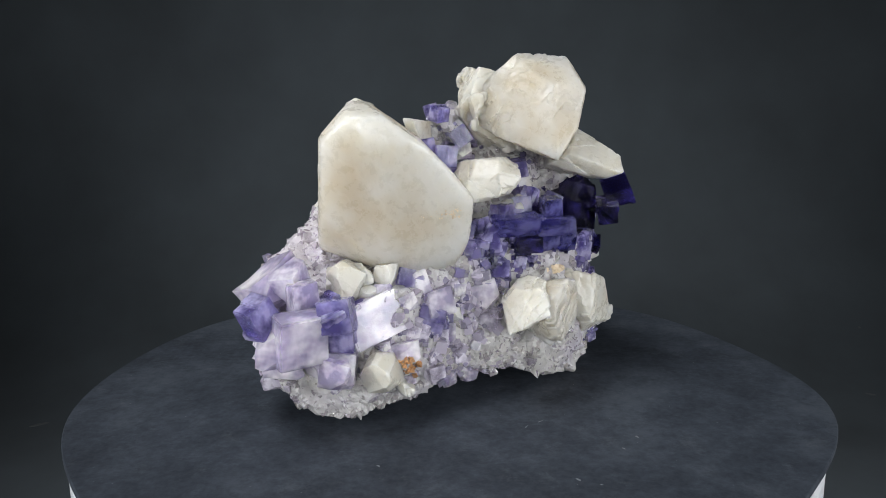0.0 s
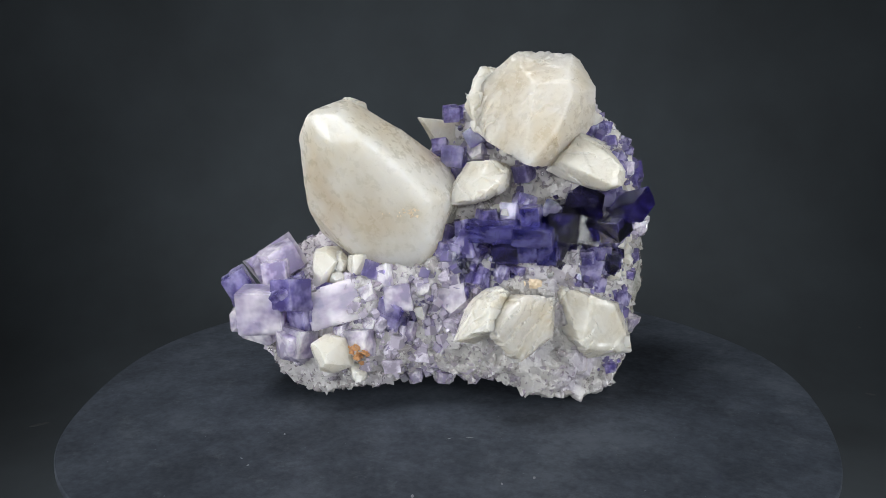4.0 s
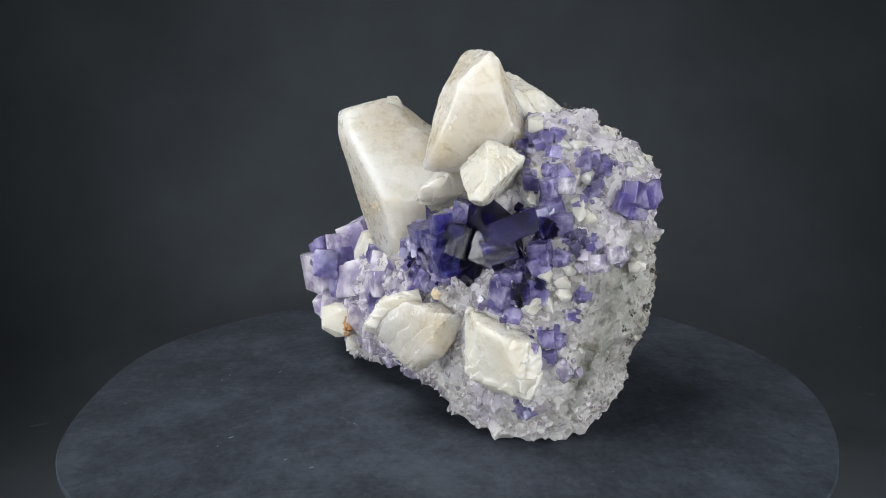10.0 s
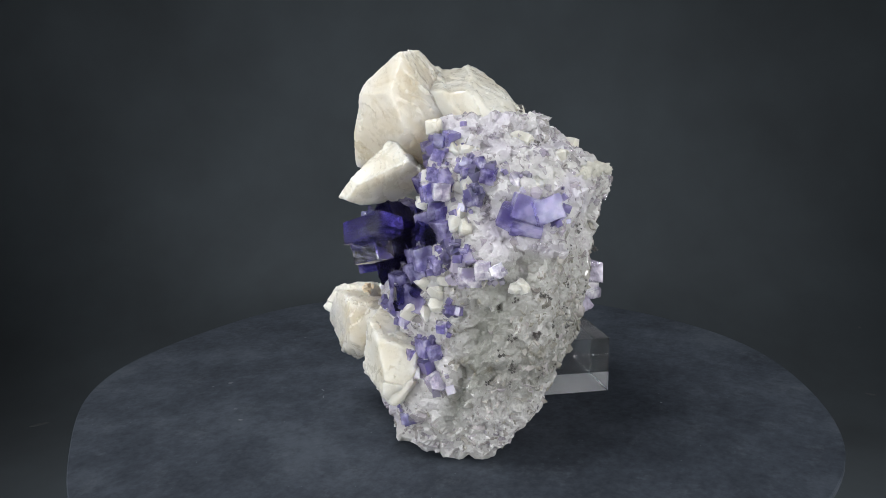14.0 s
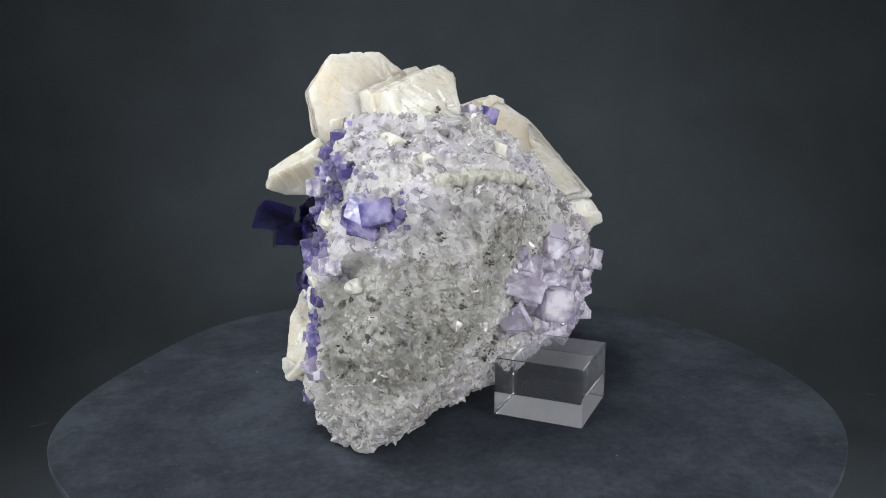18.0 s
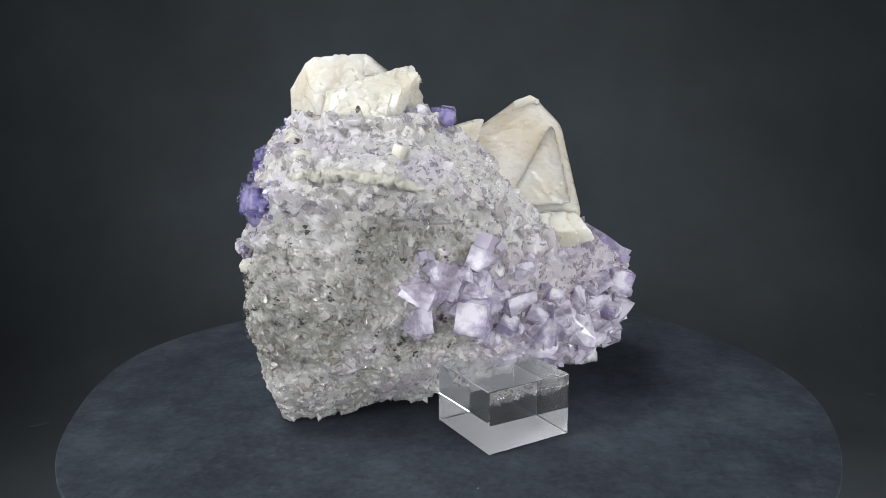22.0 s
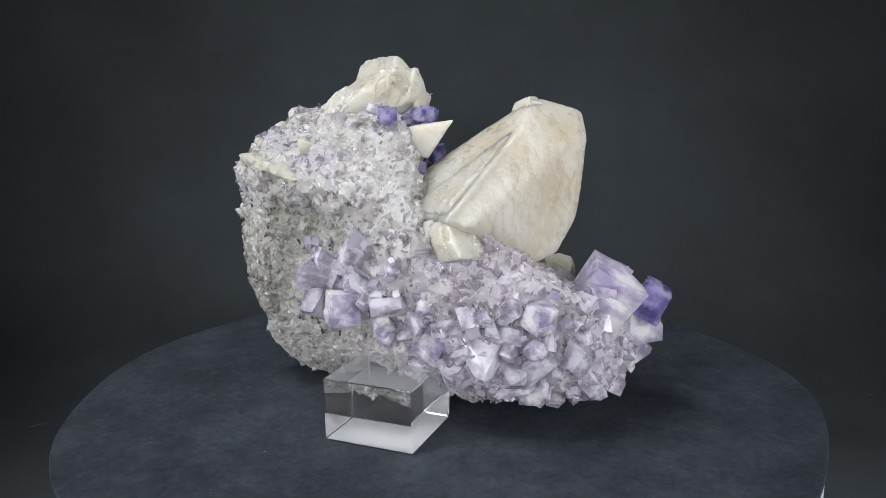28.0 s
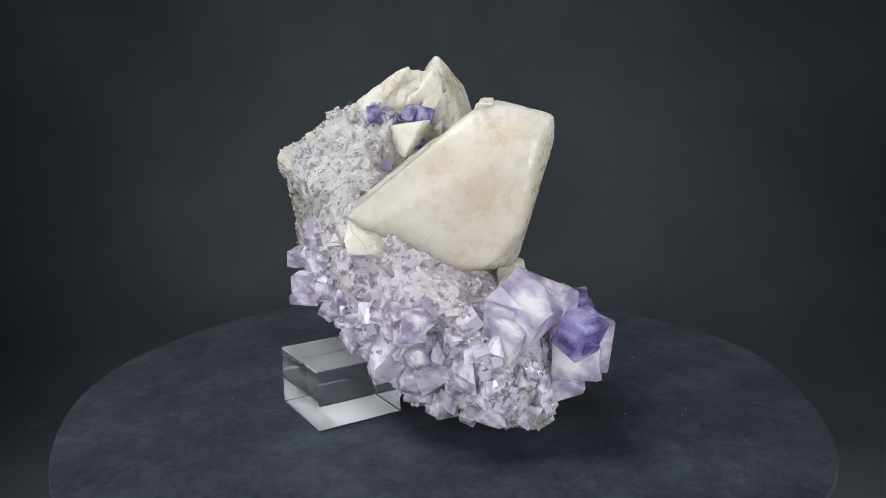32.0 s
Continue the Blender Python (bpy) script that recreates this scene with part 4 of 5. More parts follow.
fluorite(25.3, -5.6, 58.5, 4.1, "violet", (3, -0, 18))
fluorite(12.1, -9.2, 65.1, 6.0, "violet", (-5, -2, 12))
fluorite(17.5, -6.9, 68.2, 5.0, "violet", (2, -13, 22))
fluorite(47.2, 12.6, 43.8, 4.4, "violet", (-19, -18, -11))
fluorite(51.1, 11.8, 52.6, 4.3, "violet", (15, -5, -6))
fluorite(53.1, 15.4, 48.3, 4.0, "violet", (-17, 6, -7))
fluorite(26.5, -4.3, 47.2, 4.6, "violet", (-19, 9, -10))
fluorite(14.5, -10.9, 51.3, 4.5, "indigo", (-5, -0, 2))
fluorite(-10.8, -29.0, 29.7, 4.9, "lilac", (-1, 20, 1))
fluorite(-27.4, -32.4, 39.1, 4.8, "violet", (-19, -28, 5))
fluorite(22.1, -5.7, 36.7, 4.1, "pale", (2, -6, 10))
fluorite(-16.0, 45.5, 40.4, 9.2, "lilac", (13, 84, 6))
fluorite(-48.2, 17.8, 41.5, 6.2, "pale", (25, 12, 71))
fluorite(-51.1, 13.4, 35.7, 6.1, "pale", (88, 18, 50))
fluorite(-39.7, 27.9, 43.5, 5.0, "lilac", (72, 78, 12))
fluorite(-10.7, 51.4, 50.9, 8.8, "pale", (82, 63, 31))
fluorite(-36.0, 23.6, 30.4, 7.7, "lilac", (76, 53, 28))
fluorite(-20.8, 46.6, 56.5, 8.0, "pale", (11, 67, 18))
fluorite(-35.5, 14.4, 21.8, 8.3, "pale", (23, 88, 85))
fluorite(-29.8, 34.4, 41.3, 9.4, "pale", (4, 6, 36))
fluorite(-55.4, 6.4, 33.2, 7.9, "pale", (70, 83, 13))
fluorite(-24.0, 40.6, 44.8, 7.5, "pale", (57, 14, 45))
fluorite(-58.9, -2.0, 26.3, 6.2, "pale", (4, 72, 65))
fluorite(-25.3, 35.6, 35.4, 5.1, "lilac", (56, 32, 66))
fluorite(-56.9, 8.6, 42.6, 6.1, "pale", (67, 35, 14))
fluorite(-63.2, -10.5, 24.1, 4.3, "pale", (70, 40, 51))
fluorite(-51.8, 4.5, 22.9, 9.4, "pale", (10, 79, 33))
fluorite(-41.8, 22.9, 37.6, 6.5, "pale", (78, 15, 1))
fluorite(-49.7, -13.2, 10.5, 4.8, "lilac", (33, 46, 6))
fluorite(-10.6, 49.6, 42.4, 4.1, "pale", (84, 37, 67))
fluorite(-64.8, -5.9, 37.5, 5.1, "pale", (0, 35, 29))
fluorite(-43.0, 19.6, 32.5, 4.0, "pale", (40, 19, 80))
fluorite(-52.5, -6.3, 14.4, 8.3, "pale", (12, 1, 18))
fluorite(-38.8, 18.2, 26.7, 5.0, "pale", (4, 22, 65))
fluorite(-61.3, 1.7, 42.2, 7.1, "lilac", (2, 73, 11))
fluorite(-29.2, 21.6, 25.0, 5.1, "pale", (46, 73, 79))
fluorite(-48.1, 13.5, 27.8, 4.4, "lilac", (83, 22, 47))
fluorite(-45.0, 2.1, 16.7, 7.9, "pale", (46, 73, 13))
fluorite(-53.0, 15.4, 43.4, 4.0, "pale", (43, 42, 56))
fluorite(-19.6, 46.8, 48.4, 7.6, "pale", (76, 4, 80))
fluorite(-43.6, 8.5, 21.6, 5.7, "pale", (23, 63, 11))
fluorite(-28.7, 30.3, 30.7, 4.5, "pale", (10, 25, 76))
fluorite(-60.8, -19.4, 14.0, 8.6, "pale", (63, 28, 86))
fluorite(-65.1, -15.6, 20.7, 5.4, "pale", (52, 35, 11))
fluorite(-59.0, 1.0, 31.3, 5.5, "lilac", (79, 25, 49))
fluorite(-59.6, -30.0, 37.2, 7.4, "pale", (88, 4, 27))
fluorite(-61.9, -22.1, 36.5, 6.5, "pale", (37, 11, 57))
fluorite(-59.4, -37.5, 24.0, 7.1, "pale", (61, 39, 13))
fluorite(-63.5, -22.0, 28.5, 4.0, "pale", (79, 20, 85))
fluorite(-21.4, 33.6, 28.9, 5.5, "pale", (21, 63, 79))
fluorite(-64.6, -13.0, 27.8, 4.0, "pale", (32, 67, 76))
fluorite(-46.7, 17.4, 35.1, 4.0, "pale", (16, 62, 37))
fluorite(-62.1, -25.7, 18.7, 5.1, "pale", (43, 50, 54))
fluorite(-62.9, -14.2, 34.8, 7.8, "pale", (85, 16, 13))
fluorite(-62.1, -29.8, 26.6, 4.7, "pale", (13, 5, 36))
fluorite(-62.1, -4.2, 31.2, 5.5, "pale", (22, 13, 28))
fluorite(-52.6, -36.4, 35.4, 6.1, "pale", (40, 64, 31))
fluorite(-58.2, -32.3, 13.7, 8.3, "pale", (8, 67, 78))
fluorite(-63.5, -13.8, 42.9, 5.5, "pale", (20, 16, 77))
fluorite(-61.0, -33.7, 29.5, 4.0, "pale", (24, 17, 27))
fluorite(-61.0, -6.5, 23.8, 4.0, "pale", (77, 55, 82))
fluorite(-35.4, 28.0, 36.7, 6.7, "pale", (11, 60, 32))
fluorite(-64.7, -22.0, 22.3, 5.4, "pale", (83, 50, 42))
fluorite(-44.1, 17.2, 28.6, 5.4, "pale", (58, 23, 51))
fluorite(-19.0, -27.4, 43.8, 6.2, "pale", (-8, -4, -19))
fluorite(-12.8, -31.8, 23.1, 9.0, "lilac", (-6, -5, 5))
fluorite(-4.4, -26.4, 14.9, 6.4, "pale", (-5, -4, 35))
fluorite(13.6, -6.5, 7.5, 6.5, "pale", (12, -51, 35))
fluorite(4.3, -17.3, 46.9, 4.1, "lilac", (10, -4, 3))
fluorite(0.2, -22.1, 26.7, 6.7, "lilac", (-29, 1, -0))
fluorite(17.6, -9.6, 42.8, 6.1, "pale", (-14, -14, 42))
fluorite(10.6, -13.5, 22.2, 5.0, "pale", (10, -22, -14))
fluorite(-15.3, -30.5, 33.9, 6.9, "pale", (-6, 5, 13))
fluorite(-3.0, -22.5, 38.6, 8.6, "lilac", (-6, -11, 26))
fluorite(-7.4, -27.3, 29.5, 5.7, "pale", (13, 25, -3))
fluorite(8.5, -12.4, 7.6, 5.4, "lilac", (3, 13, 6))
fluorite(8.4, -16.1, 27.9, 4.5, "lilac", (-13, -21, 20))
fluorite(14.0, -12.4, 35.2, 3.5, "pale", (-32, 12, 17))
fluorite(14.1, -10.8, 26.0, 4.3, "pale", (41, -3, 19))
fluorite(-13.2, -24.2, 47.3, 5.8, "violet", (-10, 13, 20))
fluorite(14.0, -8.8, 15.8, 5.8, "pale", (-10, 33, 1))
fluorite(3.6, -19.2, 34.6, 4.5, "lilac", (-12, 15, 8))
fluorite(3.9, -18.3, 41.4, 4.2, "lilac", (-7, 5, 19))
fluorite(10.6, -13.2, 51.2, 4.7, "pale", (18, 23, 16))
fluorite(4.3, -19.2, 22.7, 3.5, "pale", (10, -19, 36))
fluorite(5.5, -17.1, 15.4, 3.5, "lilac", (-38, -11, 31))
fluorite(-3.7, -25.6, 21.6, 3.5, "pale", (38, -3, 21))
fluorite(-12.1, -33.4, 13.7, 5.1, "pale", (-2, -15, 32))
fluorite(18.4, -3.2, 13.5, 4.7, "violet", (29, 5, 29))
fluorite(-19.1, -35.3, 27.1, 3.5, "lilac", (0, -11, -2))
fluorite(12.6, -13.2, 44.9, 4.2, "lilac", (5, -9, 18))
fluorite(1.6, -20.5, 9.6, 4.4, "lilac", (22, -10, -21))
fluorite(10.1, -15.2, 33.0, 3.6, "lilac", (-12, -5, 37))
fluorite(-17.4, -37.5, 15.1, 3.5, "pale", (24, 2, 24))


def crystal(kind, centre, along, across, size, shape=0):
    """One large cube-shaped crystal by its middle, two of its edges' directions and its three lengths, in millimetres."""
    u = Vector(along).normalized()
    w = u.cross(Vector(across)).normalized()
    turn = Matrix((u, w.cross(u), w)).transposed()
    ob = new("fluorite_crystal", LARGE[kind][shape])
    ob.parent = specimen
    at = Vector(centre) / 1000
    ob.matrix_basis = Matrix.Translation(at) @ turn.to_4x4() @ Matrix.Diagonal((*(k / 1000 for k in size), 1))


LARGE = {}
for kind in ("lilac", "violet", "indigo", "pale", "blue"):
    LARGE[kind] = [(shard_mesh if kind == "lilac" and seed in (302, 303) else cube_mesh)(seed) for seed in (301, 302, 303, 304)]
    for me in LARGE[kind]:
        me.materials.append(FLUORITE[kind])
crystal("lilac", (-45.5, -46.0, 33.0), (0.866, 0.5, 0.0), (-0.5, 0.86, 0.1), (14.5, 13.0, 14.5), 0)
crystal("lilac", (-50.0, -45.0, 32.0), (0.99, -0.12, 0.0), (0.12, 0.99, 0.0), (14.0, 14.0, 12.5), 1)
crystal("lilac", (-55.0, -29.0, 45.5), (0.40, 0.77, 0.50), (-0.75, 0.55, -0.2), (17.0, 13.0, 13.0), 2)
crystal("violet", (-56.5, -45.5, 40.0), (0.35, 0.30, -0.90), (0.6, 0.7, 0.4), (10.5, 9.0, 9.5), 3)
crystal("lilac", (-49.0, -33.0, 48.0), (0.2, 0.9, 0.4), (0.9, -0.1, 0.1), (12.0, 9.0, 10.0), 1)
crystal("lilac", (-44.5, -39.5, 44.5), (0.86, 0.5, 0.1), (-0.5, 0.86, 0.0), (8.0, 8.0, 8.5), 0)
crystal("violet", (-36.5, -38.5, 40.5), (0.8, 0.55, 0.25), (-0.55, 0.8, 0.0), (7.5, 7.5, 8.0), 2)
crystal("violet", (-35.0, -37.5, 33.0), (0.9, 0.4, -0.1), (-0.4, 0.9, 0.2), (8.0, 8.0, 9.0), 3)
crystal("lilac", (-39.0, -39.5, 25.0), (0.7, 0.6, 0.3), (-0.6, 0.7, 0.0), (10.0, 9.0, 8.5), 1)
crystal("lilac", (-51.5, -41.0, 23.0), (0.9, 0.2, 0.3), (-0.2, 0.9, 0.1), (11.0, 10.0, 9.0), 2)
crystal("lilac", (-57.5, -23.5, 39.5), (0.35, 0.80, 0.48), (-0.8, 0.5, -0.2), (14.0, 10.0, 11.0), 0)
crystal("indigo", (64.1, 13.1, 70.2), (0.03, 0.94, 0.35), (0.35, 0.19, -0.92), (12.7, 6.1, 9.0), 0)
crystal("indigo", (59.5, 10.0, 63.5), (0.1, 0.93, 0.30), (0.15, 0.30, -0.95), (9.5, 7.0, 7.5), 1)
crystal("blue", (25.0, -8.2, 61.5), (0.97, 0.22, 0.0), (-0.2, 0.95, 0.2), (16.0, 7.0, 6.0), 2)
crystal("blue", (38.3, -5.2, 61.0), (0.97, 0.22, 0.0), (-0.2, 0.95, 0.2), (13.0, 7.0, 6.3), 3)
crystal("indigo", (28.9, -6.5, 54.8), (0.97, 0.22, 0.0), (-0.2, 0.95, 0.2), (8.6, 6.0, 5.0), 1)
crystal("blue", (36.3, -4.8, 55.2), (0.96, 0.25, 0.05), (-0.2, 0.95, 0.2), (6.2, 6.0, 5.6), 0)
crystal("blue", (42.4, -3.2, 55.0), (0.95, 0.30, -0.03), (-0.3, 0.9, 0.2), (6.0, 6.0, 5.6), 2)
crystal("blue", (36.8, -4.6, 67.6), (0.97, 0.22, 0.06), (-0.2, 0.95, 0.1), (6.2, 6.0, 5.6), 1)
crystal("indigo", (46.5, 8.5, 67.5), (0.85, 0.45, -0.3), (-0.4, 0.9, 0.0), (9.5, 9.0, 10.5), 0)
crystal("violet", (48.5, 52.5, 76.5), (0.5, -0.80, 0.30), (0.8, 0.5, 0.1), (8.0, 6.5, 7.0), 1)
crystal("violet", (46.0, 56.5, 76.0), (0.7, -0.60, -0.30), (0.6, 0.7, 0.2), (8.0, 7.0, 6.5), 2)
crystal("violet", (48.5, 52.0, 71.5), (0.6, -0.75, 0.2), (0.7, 0.6, -0.2), (8.0, 5.0, 3.6), 3)
crystal("violet", (50.0, 48.5, 74.0), (0.3, -0.85, 0.4), (0.9, 0.3, -0.2), (6.0, 5.0, 5.5), 0)


def small_calcite(x, y, z, size, facing):
    """A blocky, sharp-edged white calcite that faces outward."""
    k = size / 2
    r = cube_rng
    lean = r.uniform(-28, 28)
    faces = [(facing + 45 + 90 * i + r.uniform(-14, 14), lean * (1 if i < 2 else -1) + r.uniform(-8, 8), k * r.uniform(0.62, 1.0)) for i in range(4)]
    faces += [(facing + r.uniform(-180, 180), r.uniform(58, 88), k * r.uniform(0.6, 1.0)), (facing + r.uniform(-180, 180), -r.uniform(58, 88), k * r.uniform(0.6, 1.0)), (facing + r.uniform(-40, 40), r.uniform(10, 40), k * 0.95)]
    faces += [(r.uniform(0, 360), r.uniform(-70, 70), k * r.uniform(0.60, 1.0)) for _ in range(11)]
    at = seated(Vector((x, y, z)) / 1000, size / 1000, 0.55) * 1000
    calcite(at.x, at.y, at.z, faces, CALCITE_WHITE, r.uniform(0, 50), "", 0.0008, 0.0003, 0.0, size / 1000, 0, 0.03 * size / 1000, step=0)


small_calcite(47.8, 34.9, 90.9, 5.9, 346)
small_calcite(49.5, 23.5, 83.5, 5.8, 346)
small_calcite(50.7, 33.9, 81.8, 5.2, 346)
small_calcite(56.8, 29.1, 49.3, 5.1, 346)
small_calcite(53.2, 36.3, 71.1, 5.9, 346)
small_calcite(49.7, 20.5, 76.4, 4.4, 346)
small_calcite(55.7, 31, 55.6, 4.4, 346)
small_calcite(51.9, 36.8, 82.4, 5.5, 21)
small_calcite(48.3, 44.4, 80.2, 4.8, 21)
small_calcite(55.8, 29.4, 52.2, 5.6, 21)
small_calcite(55.8, 24.9, 45.9, 5.0, 21)
small_calcite(51.4, 13.7, 35.8, 7.4, 21)
small_calcite(55.6, 18.5, 32.3, 5.8, 21)
small_calcite(46.2, 30.6, 92.1, 7.1, 21)
small_calcite(53, 51.6, 55.5, 4.8, 21)
small_calcite(43.3, 53, 82.6, 5.6, 21)
small_calcite(45.8, 23, 97.6, 5.7, 21)
small_calcite(51.9, 34, 74.6, 5.5, 21)
small_calcite(31.9, 55.5, 88.9, 6.7, 56)
small_calcite(51.8, 53.2, 55.9, 4.7, 56)
small_calcite(53.9, 34.2, 71.8, 5.6, 56)
small_calcite(37.9, 44.9, 92.6, 7.6, 56)
small_calcite(-0, -20.1, 33.4, 7.6, 321)
small_calcite(1.9, -18.2, 40.4, 6.7, 321)
small_calcite(12, -12.3, 46.5, 5.7, 321)
small_calcite(35.1, -0.9, 75.8, 5.4, 321)
small_calcite(54.7, 24, 54.9, 6.4, 321)
small_calcite(54.5, 14.8, 53.1, 4.7, 321)
small_calcite(50.9, 22.1, 36.6, 7.3, 321)
small_calcite(56, 20.5, 46.1, 6.3, 321)
small_calcite(36.8, 21.9, 13.2, 10.3, 321)
small_calcite(47.4, 32.4, 16.3, 6.9, 321)
small_calcite(-25.6, -28.1, 42.9, 7.1, 270)
small_calcite(4.6, -17.1, 31, 7.4, 270)
small_calcite(2.9, -18.6, 36.6, 5.7, 270)
small_calcite(16.4, -9.2, 89, 5.7, 270)
small_calcite(23.6, -4.2, 72.6, 5.1, 270)
small_calcite(-19.7, -26.7, 44.1, 5.0, 300)
small_calcite(19.2, 45.1, 94.2, 6.0, 108)
small_calcite(5.4, 39, 92.4, 5.0, 108)
small_calcite(12.8, 32.8, 99.7, 6.2, 108)
small_calcite(-11.5, 37, 83.5, 4.4, 108)
small_calcite(5.3, 47.1, 89.4, 7.2, 187)
small_calcite(8.5, 36.5, 96.4, 6.0, 187)
small_calcite(-42.7, -1.2, 48.5, 7.6, 187)
small_calcite(-26.7, 7.5, 57.6, 8.1, 187)
small_calcite(-12.1, 23.3, 80.5, 8.5, 187)
small_calcite(-12.3, -5.8, 54.8, 7.7, 187)
small_calcite(-20.9, -38.6, 20.9, 15.0, 290)
small_calcite(-32.1, -26.4, 47.2, 13.6, 278)
small_calcite(-18.7, -24, 47.4, 10.3, 278)
small_calcite(2.5, -19, 33.4, 7.8, 278)
small_calcite(-0, -20.3, 39.4, 5.5, 278)
small_calcite(-13.5, -33.7, 13, 6.6, 278)
small_calcite(20.7, -0.1, 14.2, 7.2, 278)
small_calcite(29.8, 10.6, 13.5, 6.8, 278)
small_calcite(38.9, 5, 46.5, 6.5, 278)
small_calcite(26.3, -4.2, 69.1, 6.8, 278)
small_calcite(60, 17, 22.5, 9.0, 330)


# ---- small fluorites between the large ones ----
def near_matrix(p, reach, rng):
    q = p + Vector([rng.gauss(0, 1) for _ in range(3)]).normalized() * reach
    co, index, _ = from_matrix.find(q)
    return SPOTS[index]


def companions():
    """Smaller crystals at the feet of the large ones."""
    rng = random.Random(8)
    count = 300 - len(PLACED)
    for _ in range(count):
        p, size, kind, turn = PLACED[rng.randrange(len(PLACED))]
        q, n = near_matrix(p, size * rng.uniform(0.6, 1.1), rng)
        if (q - p).length > 2.2 * size or q.z < 0.006:
            q = p + Vector([rng.uniform(-0.5, 0.5) * size for _ in range(3)])
        s = size * rng.uniform(0.32, 0.62)
        fluorite(q.x * 1000, q.y * 1000, q.z * 1000, s * 1000, kind, tuple(a + rng.gauss(0, 16) for a in turn), (1, 1, rng.uniform(0.8, 1.4)))


def crust(kind, count, seed):
    """Tiny cubes in one mesh round the crystals of one colour."""
    rng = random.Random(seed)
    sites = [w for w in PLACED if w[2] == kind]
    V, Q = [], []
    for _ in range(count):
        p, size, _, turn = sites[rng.randrange(len(sites))]
        q, n = near_matrix(p, size * rng.uniform(0.5, 1.3), rng)
        if (q - p).length > 0.010 or q.z < 0.005:
            continue
        s = 0.0005 * math.exp(rng.gauss(0.25, 0.4))
        r = Euler([radians(a + rng.gauss(0, 20)) for a in turn]).to_matrix()
        k = len(V)
        V += [q + n * s * 0.3 + r @ Vector((i * s, j * s, l * s)) for i in (-1, 1) for j in (-1, 1) for l in (-1, 1)]
        Q += [(k, k + 1, k + 3, k + 2), (k + 4, k + 6, k + 7, k + 5), (k, k + 4, k + 5, k + 1), (k + 2, k + 3, k + 7, k + 6), (k, k + 2, k + 6, k + 4), (k + 1, k + 5, k + 7, k + 3)]
    me = bpy.data.meshes.new("fluorite_crust")
    me.from_pydata(V, [], Q)
    tagged(part("fluorite_crust", me, FLUORITE[kind], specimen, "crust of tiny %s fluorite cubes" % kind), kind="stuff")


companions()
for seed, (kind, count) in enumerate((("pale", 900), ("lilac", 400), ("violet", 800), ("indigo", 350))):
    crust(kind, count, seed + 40)


def nodule(name, x, y, z, spread_mm, count, size, mat, label, seed):
    """A rough patch of small grains."""
    rng = random.Random(seed)
    shapes = grain_shapes(6, seed)
    V, Q, k = [], [], 0
    for _ in range(count):
        w, f = shapes[rng.randrange(6)]
        s = size * rng.uniform(0.6, 1.4)
        o = [c + rng.gauss(0, 0.4) * d for c, d in zip((x, y, z), spread_mm)]
        V.append((w * s + np.array(o)) / 1000)
        Q += [[i + k for i in t] for t in f]
        k += len(w)
    me = bpy.data.meshes.new(name)
    me.from_pydata(np.concatenate(V).tolist(), [], Q)
    return part(name, me, mat, specimen, label)


nodule("brown_crystal", -12.0, -35.6, 21.3, (3.6, 1.8, 3.6), 90, 1.1, SIDERITE, "small amber-brown carbonate crystal", 5)


def ledge():
    """A rough cream ledge that runs along the rear of the matrix."""
    line = [(37, 58, 82.0), (28, 61, 84.4), (16, 61.5, 84.8), (4, 59, 82.6), (-6, 55.5, 79)]
    bm = bmesh.new()
    rings = []
    for i in range(161):
        u = i / 160 * (len(line) - 1)
        k = min(int(u), len(line) - 2)
        q = Vector(line[k]).lerp(Vector(line[k + 1]), u - k) / 1000
        co, index, _ = from_matrix.find(q)
        out = Vector((0.15, 1.0, 0.0)).normalized()
        mid = q.lerp(co, 0.75) + out * 0.0010 * noise.noise(q * 420) + Vector((0, 0, 0.0008 * noise.noise(q * 260)))
        wide = min(1.0, 5 * min(i, 160 - i) / 160) + 0.05
        ring = []
        for a in range(14):
            w = 2 * math.pi * a / 14
            d = 1 + 0.6 * noise.noise(Vector((i * 0.13, math.cos(w) * 1.6, math.sin(w) * 1.6))) + 0.25 * noise.noise(Vector((i * 0.33, math.cos(w) * 4, math.sin(w) * 4)))
            ring.append(bm.verts.new(mid + out * 0.0026 * wide * d * math.cos(w) + Vector((0, 0, 0.0017 * wide * d * math.sin(w)))))
        rings.append(ring)
    for r, s in zip(rings, rings[1:]):
        for a in range(14):
            bm.faces.new((r[a], r[(a + 1) % 14], s[(a + 1) % 14], s[a]))
    bm.faces.new(rings[0][::-1]), bm.faces.new(rings[-1])
    bmesh.ops.recalc_face_normals(bm, faces=bm.faces)
    part("ledge", from_bm("ledge", bm, True), LEDGE, specimen, "rough cream ledge")


ledge()


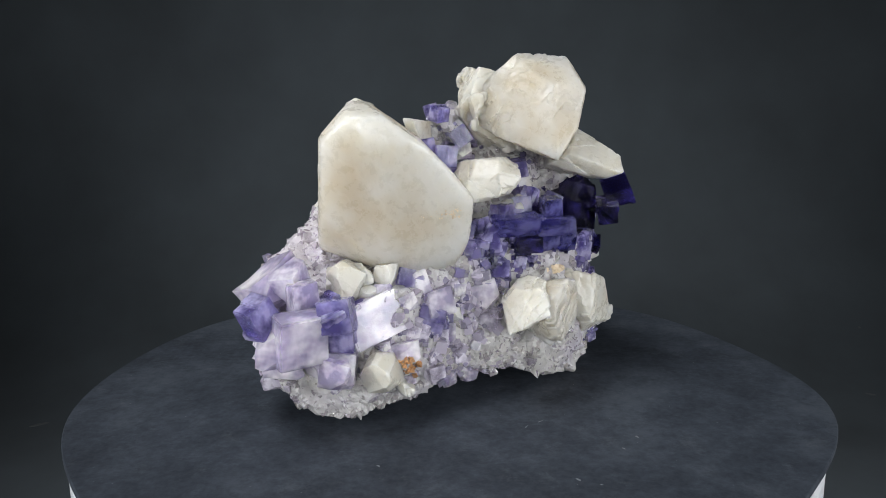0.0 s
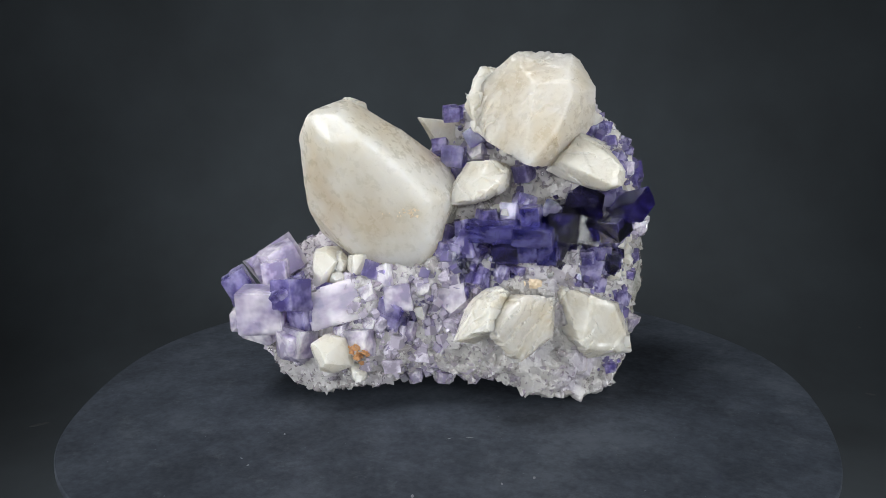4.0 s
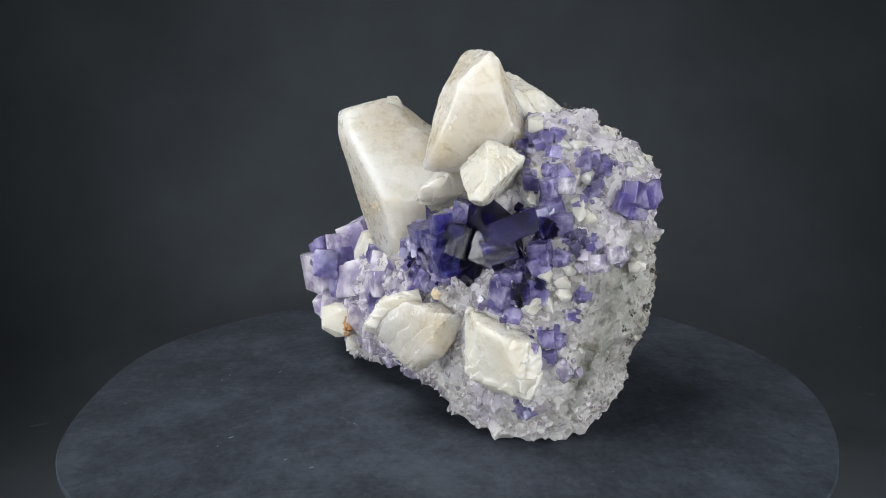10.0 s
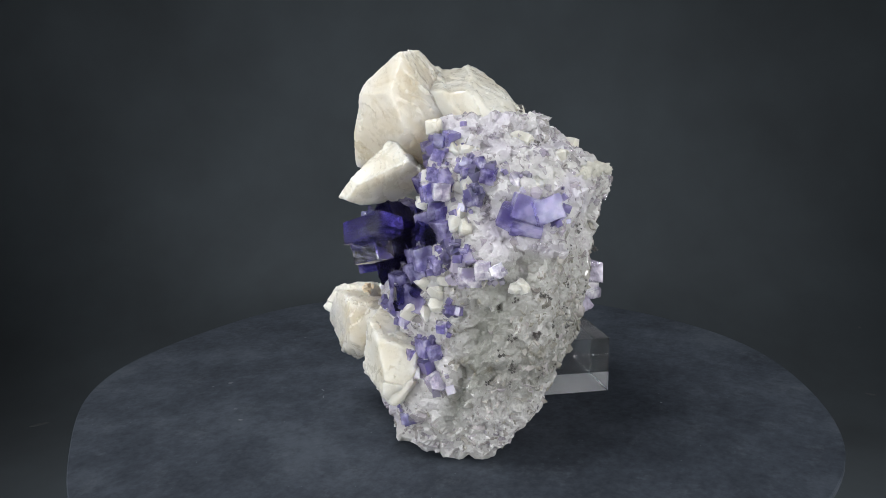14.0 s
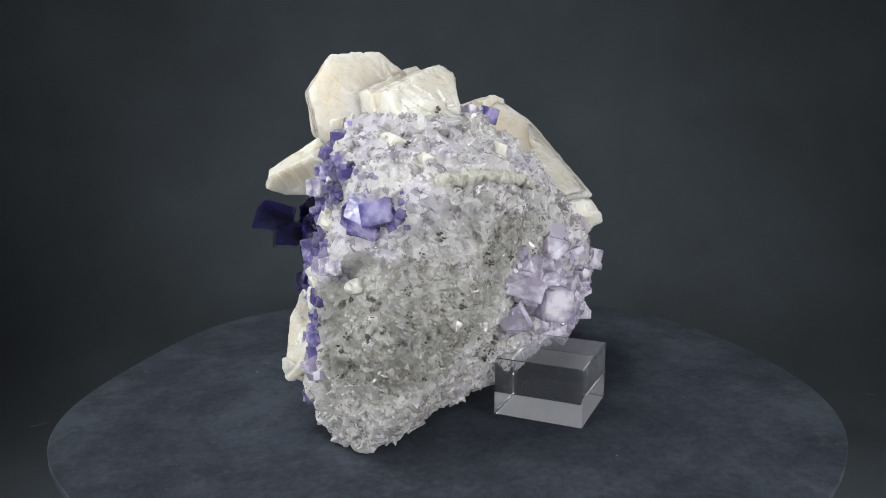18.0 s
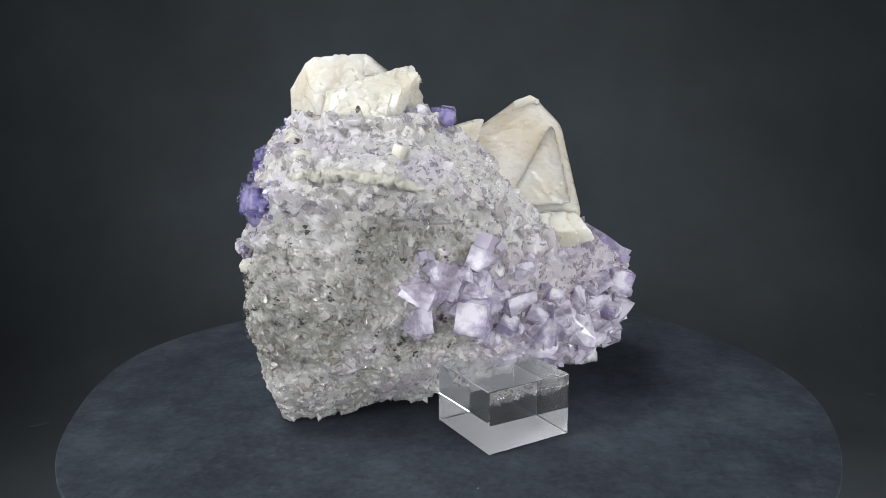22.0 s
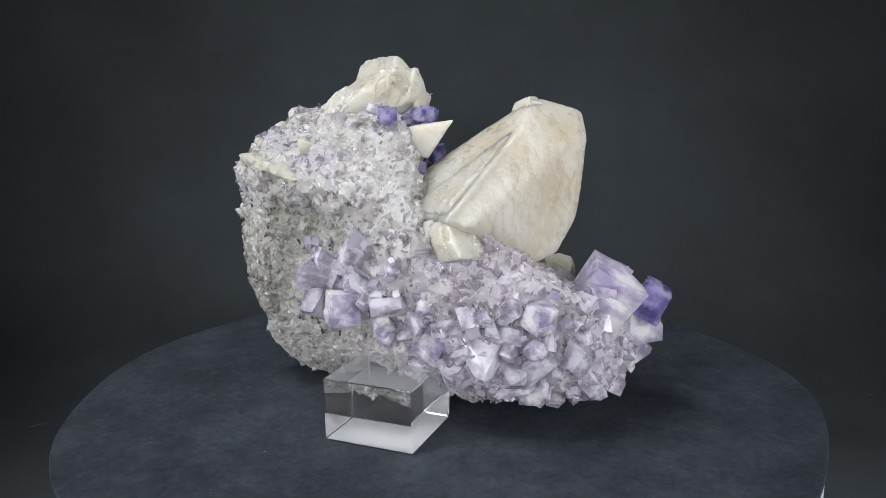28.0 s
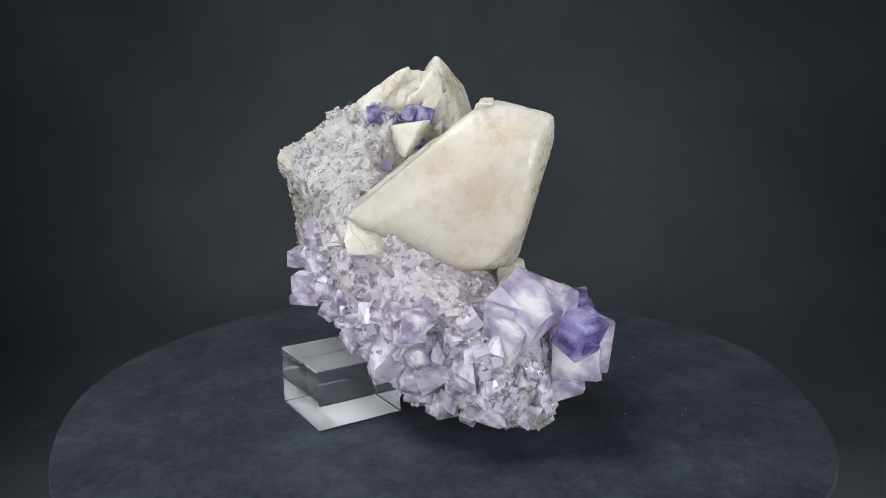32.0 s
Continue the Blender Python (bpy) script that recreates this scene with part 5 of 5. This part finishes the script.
def specks():
    """Dark ore specks scattered over the broken rear face, in one mesh."""
    rng = random.Random(33)
    shapes = grain_shapes(6, 33)
    sites = [from_matrix.find(Vector(p) / 1000)[0] for p in ((34.4, 50.8, 91.7), (20.1, 37.9, 99.3), (16, 59.6, 40), (46.5, 60.6, 45), (40, 63.5, 56), (30, 61.5, 70), (24, 62, 52))]
    sites += [p for p, _ in rng.sample([s for s in SPOTS if rear(s[0]) > 0.9 and s[0].z > 0.012], 42)]
    V, Q, k = [], [], 0
    for p in sites:
        size = 0.5 * rng.uniform(0.6, 1.3)
        for _ in range(7):
            w, f = shapes[rng.randrange(6)]
            o = [c * 1000 + rng.gauss(0, 0.4) * d for c, d in zip(p, (1.5, 1.4, 2.0))]
            V.append((w * size * rng.uniform(0.6, 1.4) + np.array(o)) / 1000)
            Q += [[n + k for n in t] for t in f]
            k += len(w)
    me = bpy.data.meshes.new("dark_specks")
    me.from_pydata(np.concatenate(V).tolist(), [], Q)
    tagged(part("dark_specks", me, DARK, specimen, "small dark ore specks"), kind="stuff")


specks()
nodule("tan_crystal", 38.5, -6.5, 45.5, (3, 1.0, 1.6), 16, 1.1, SCAR, "tan carbonate crust", 71)
nodule("tan_crystal", 52.0, 20.0, 49.0, (2, 1.5, 2.0), 16, 1.0, SCAR, "tan carbonate crust", 72)
SCAR_RNG = random.Random(61)
for k in range(7):
    x = 2.0 - 2.3 * k
    nodule("scar", x, -23.3 + 0.27 * (x - 2.0), 68.6 - 0.28 * max(0, k - 2) ** 1.5 + SCAR_RNG.uniform(-0.6, 0.9), (2.6, 0.7, 2.4 - 0.3 * k), 90 - 10 * k, 0.5, SCAR, "rough tan scar on the large calcite", 6 + k)


# ---- turning ----
def spin(thing, local):
    walk(thing, [(t, pose(0, 0, 0, 0, 0, a) @ local) for t, a in TURN])


def motions():
    still = pose(0, 0, 0)
    spin(turntable, still)
    spin(card, still)
    spin(dust_marks, still)
    spin(specimen, still)
    spin(block, BLOCK_POSE)


motions()
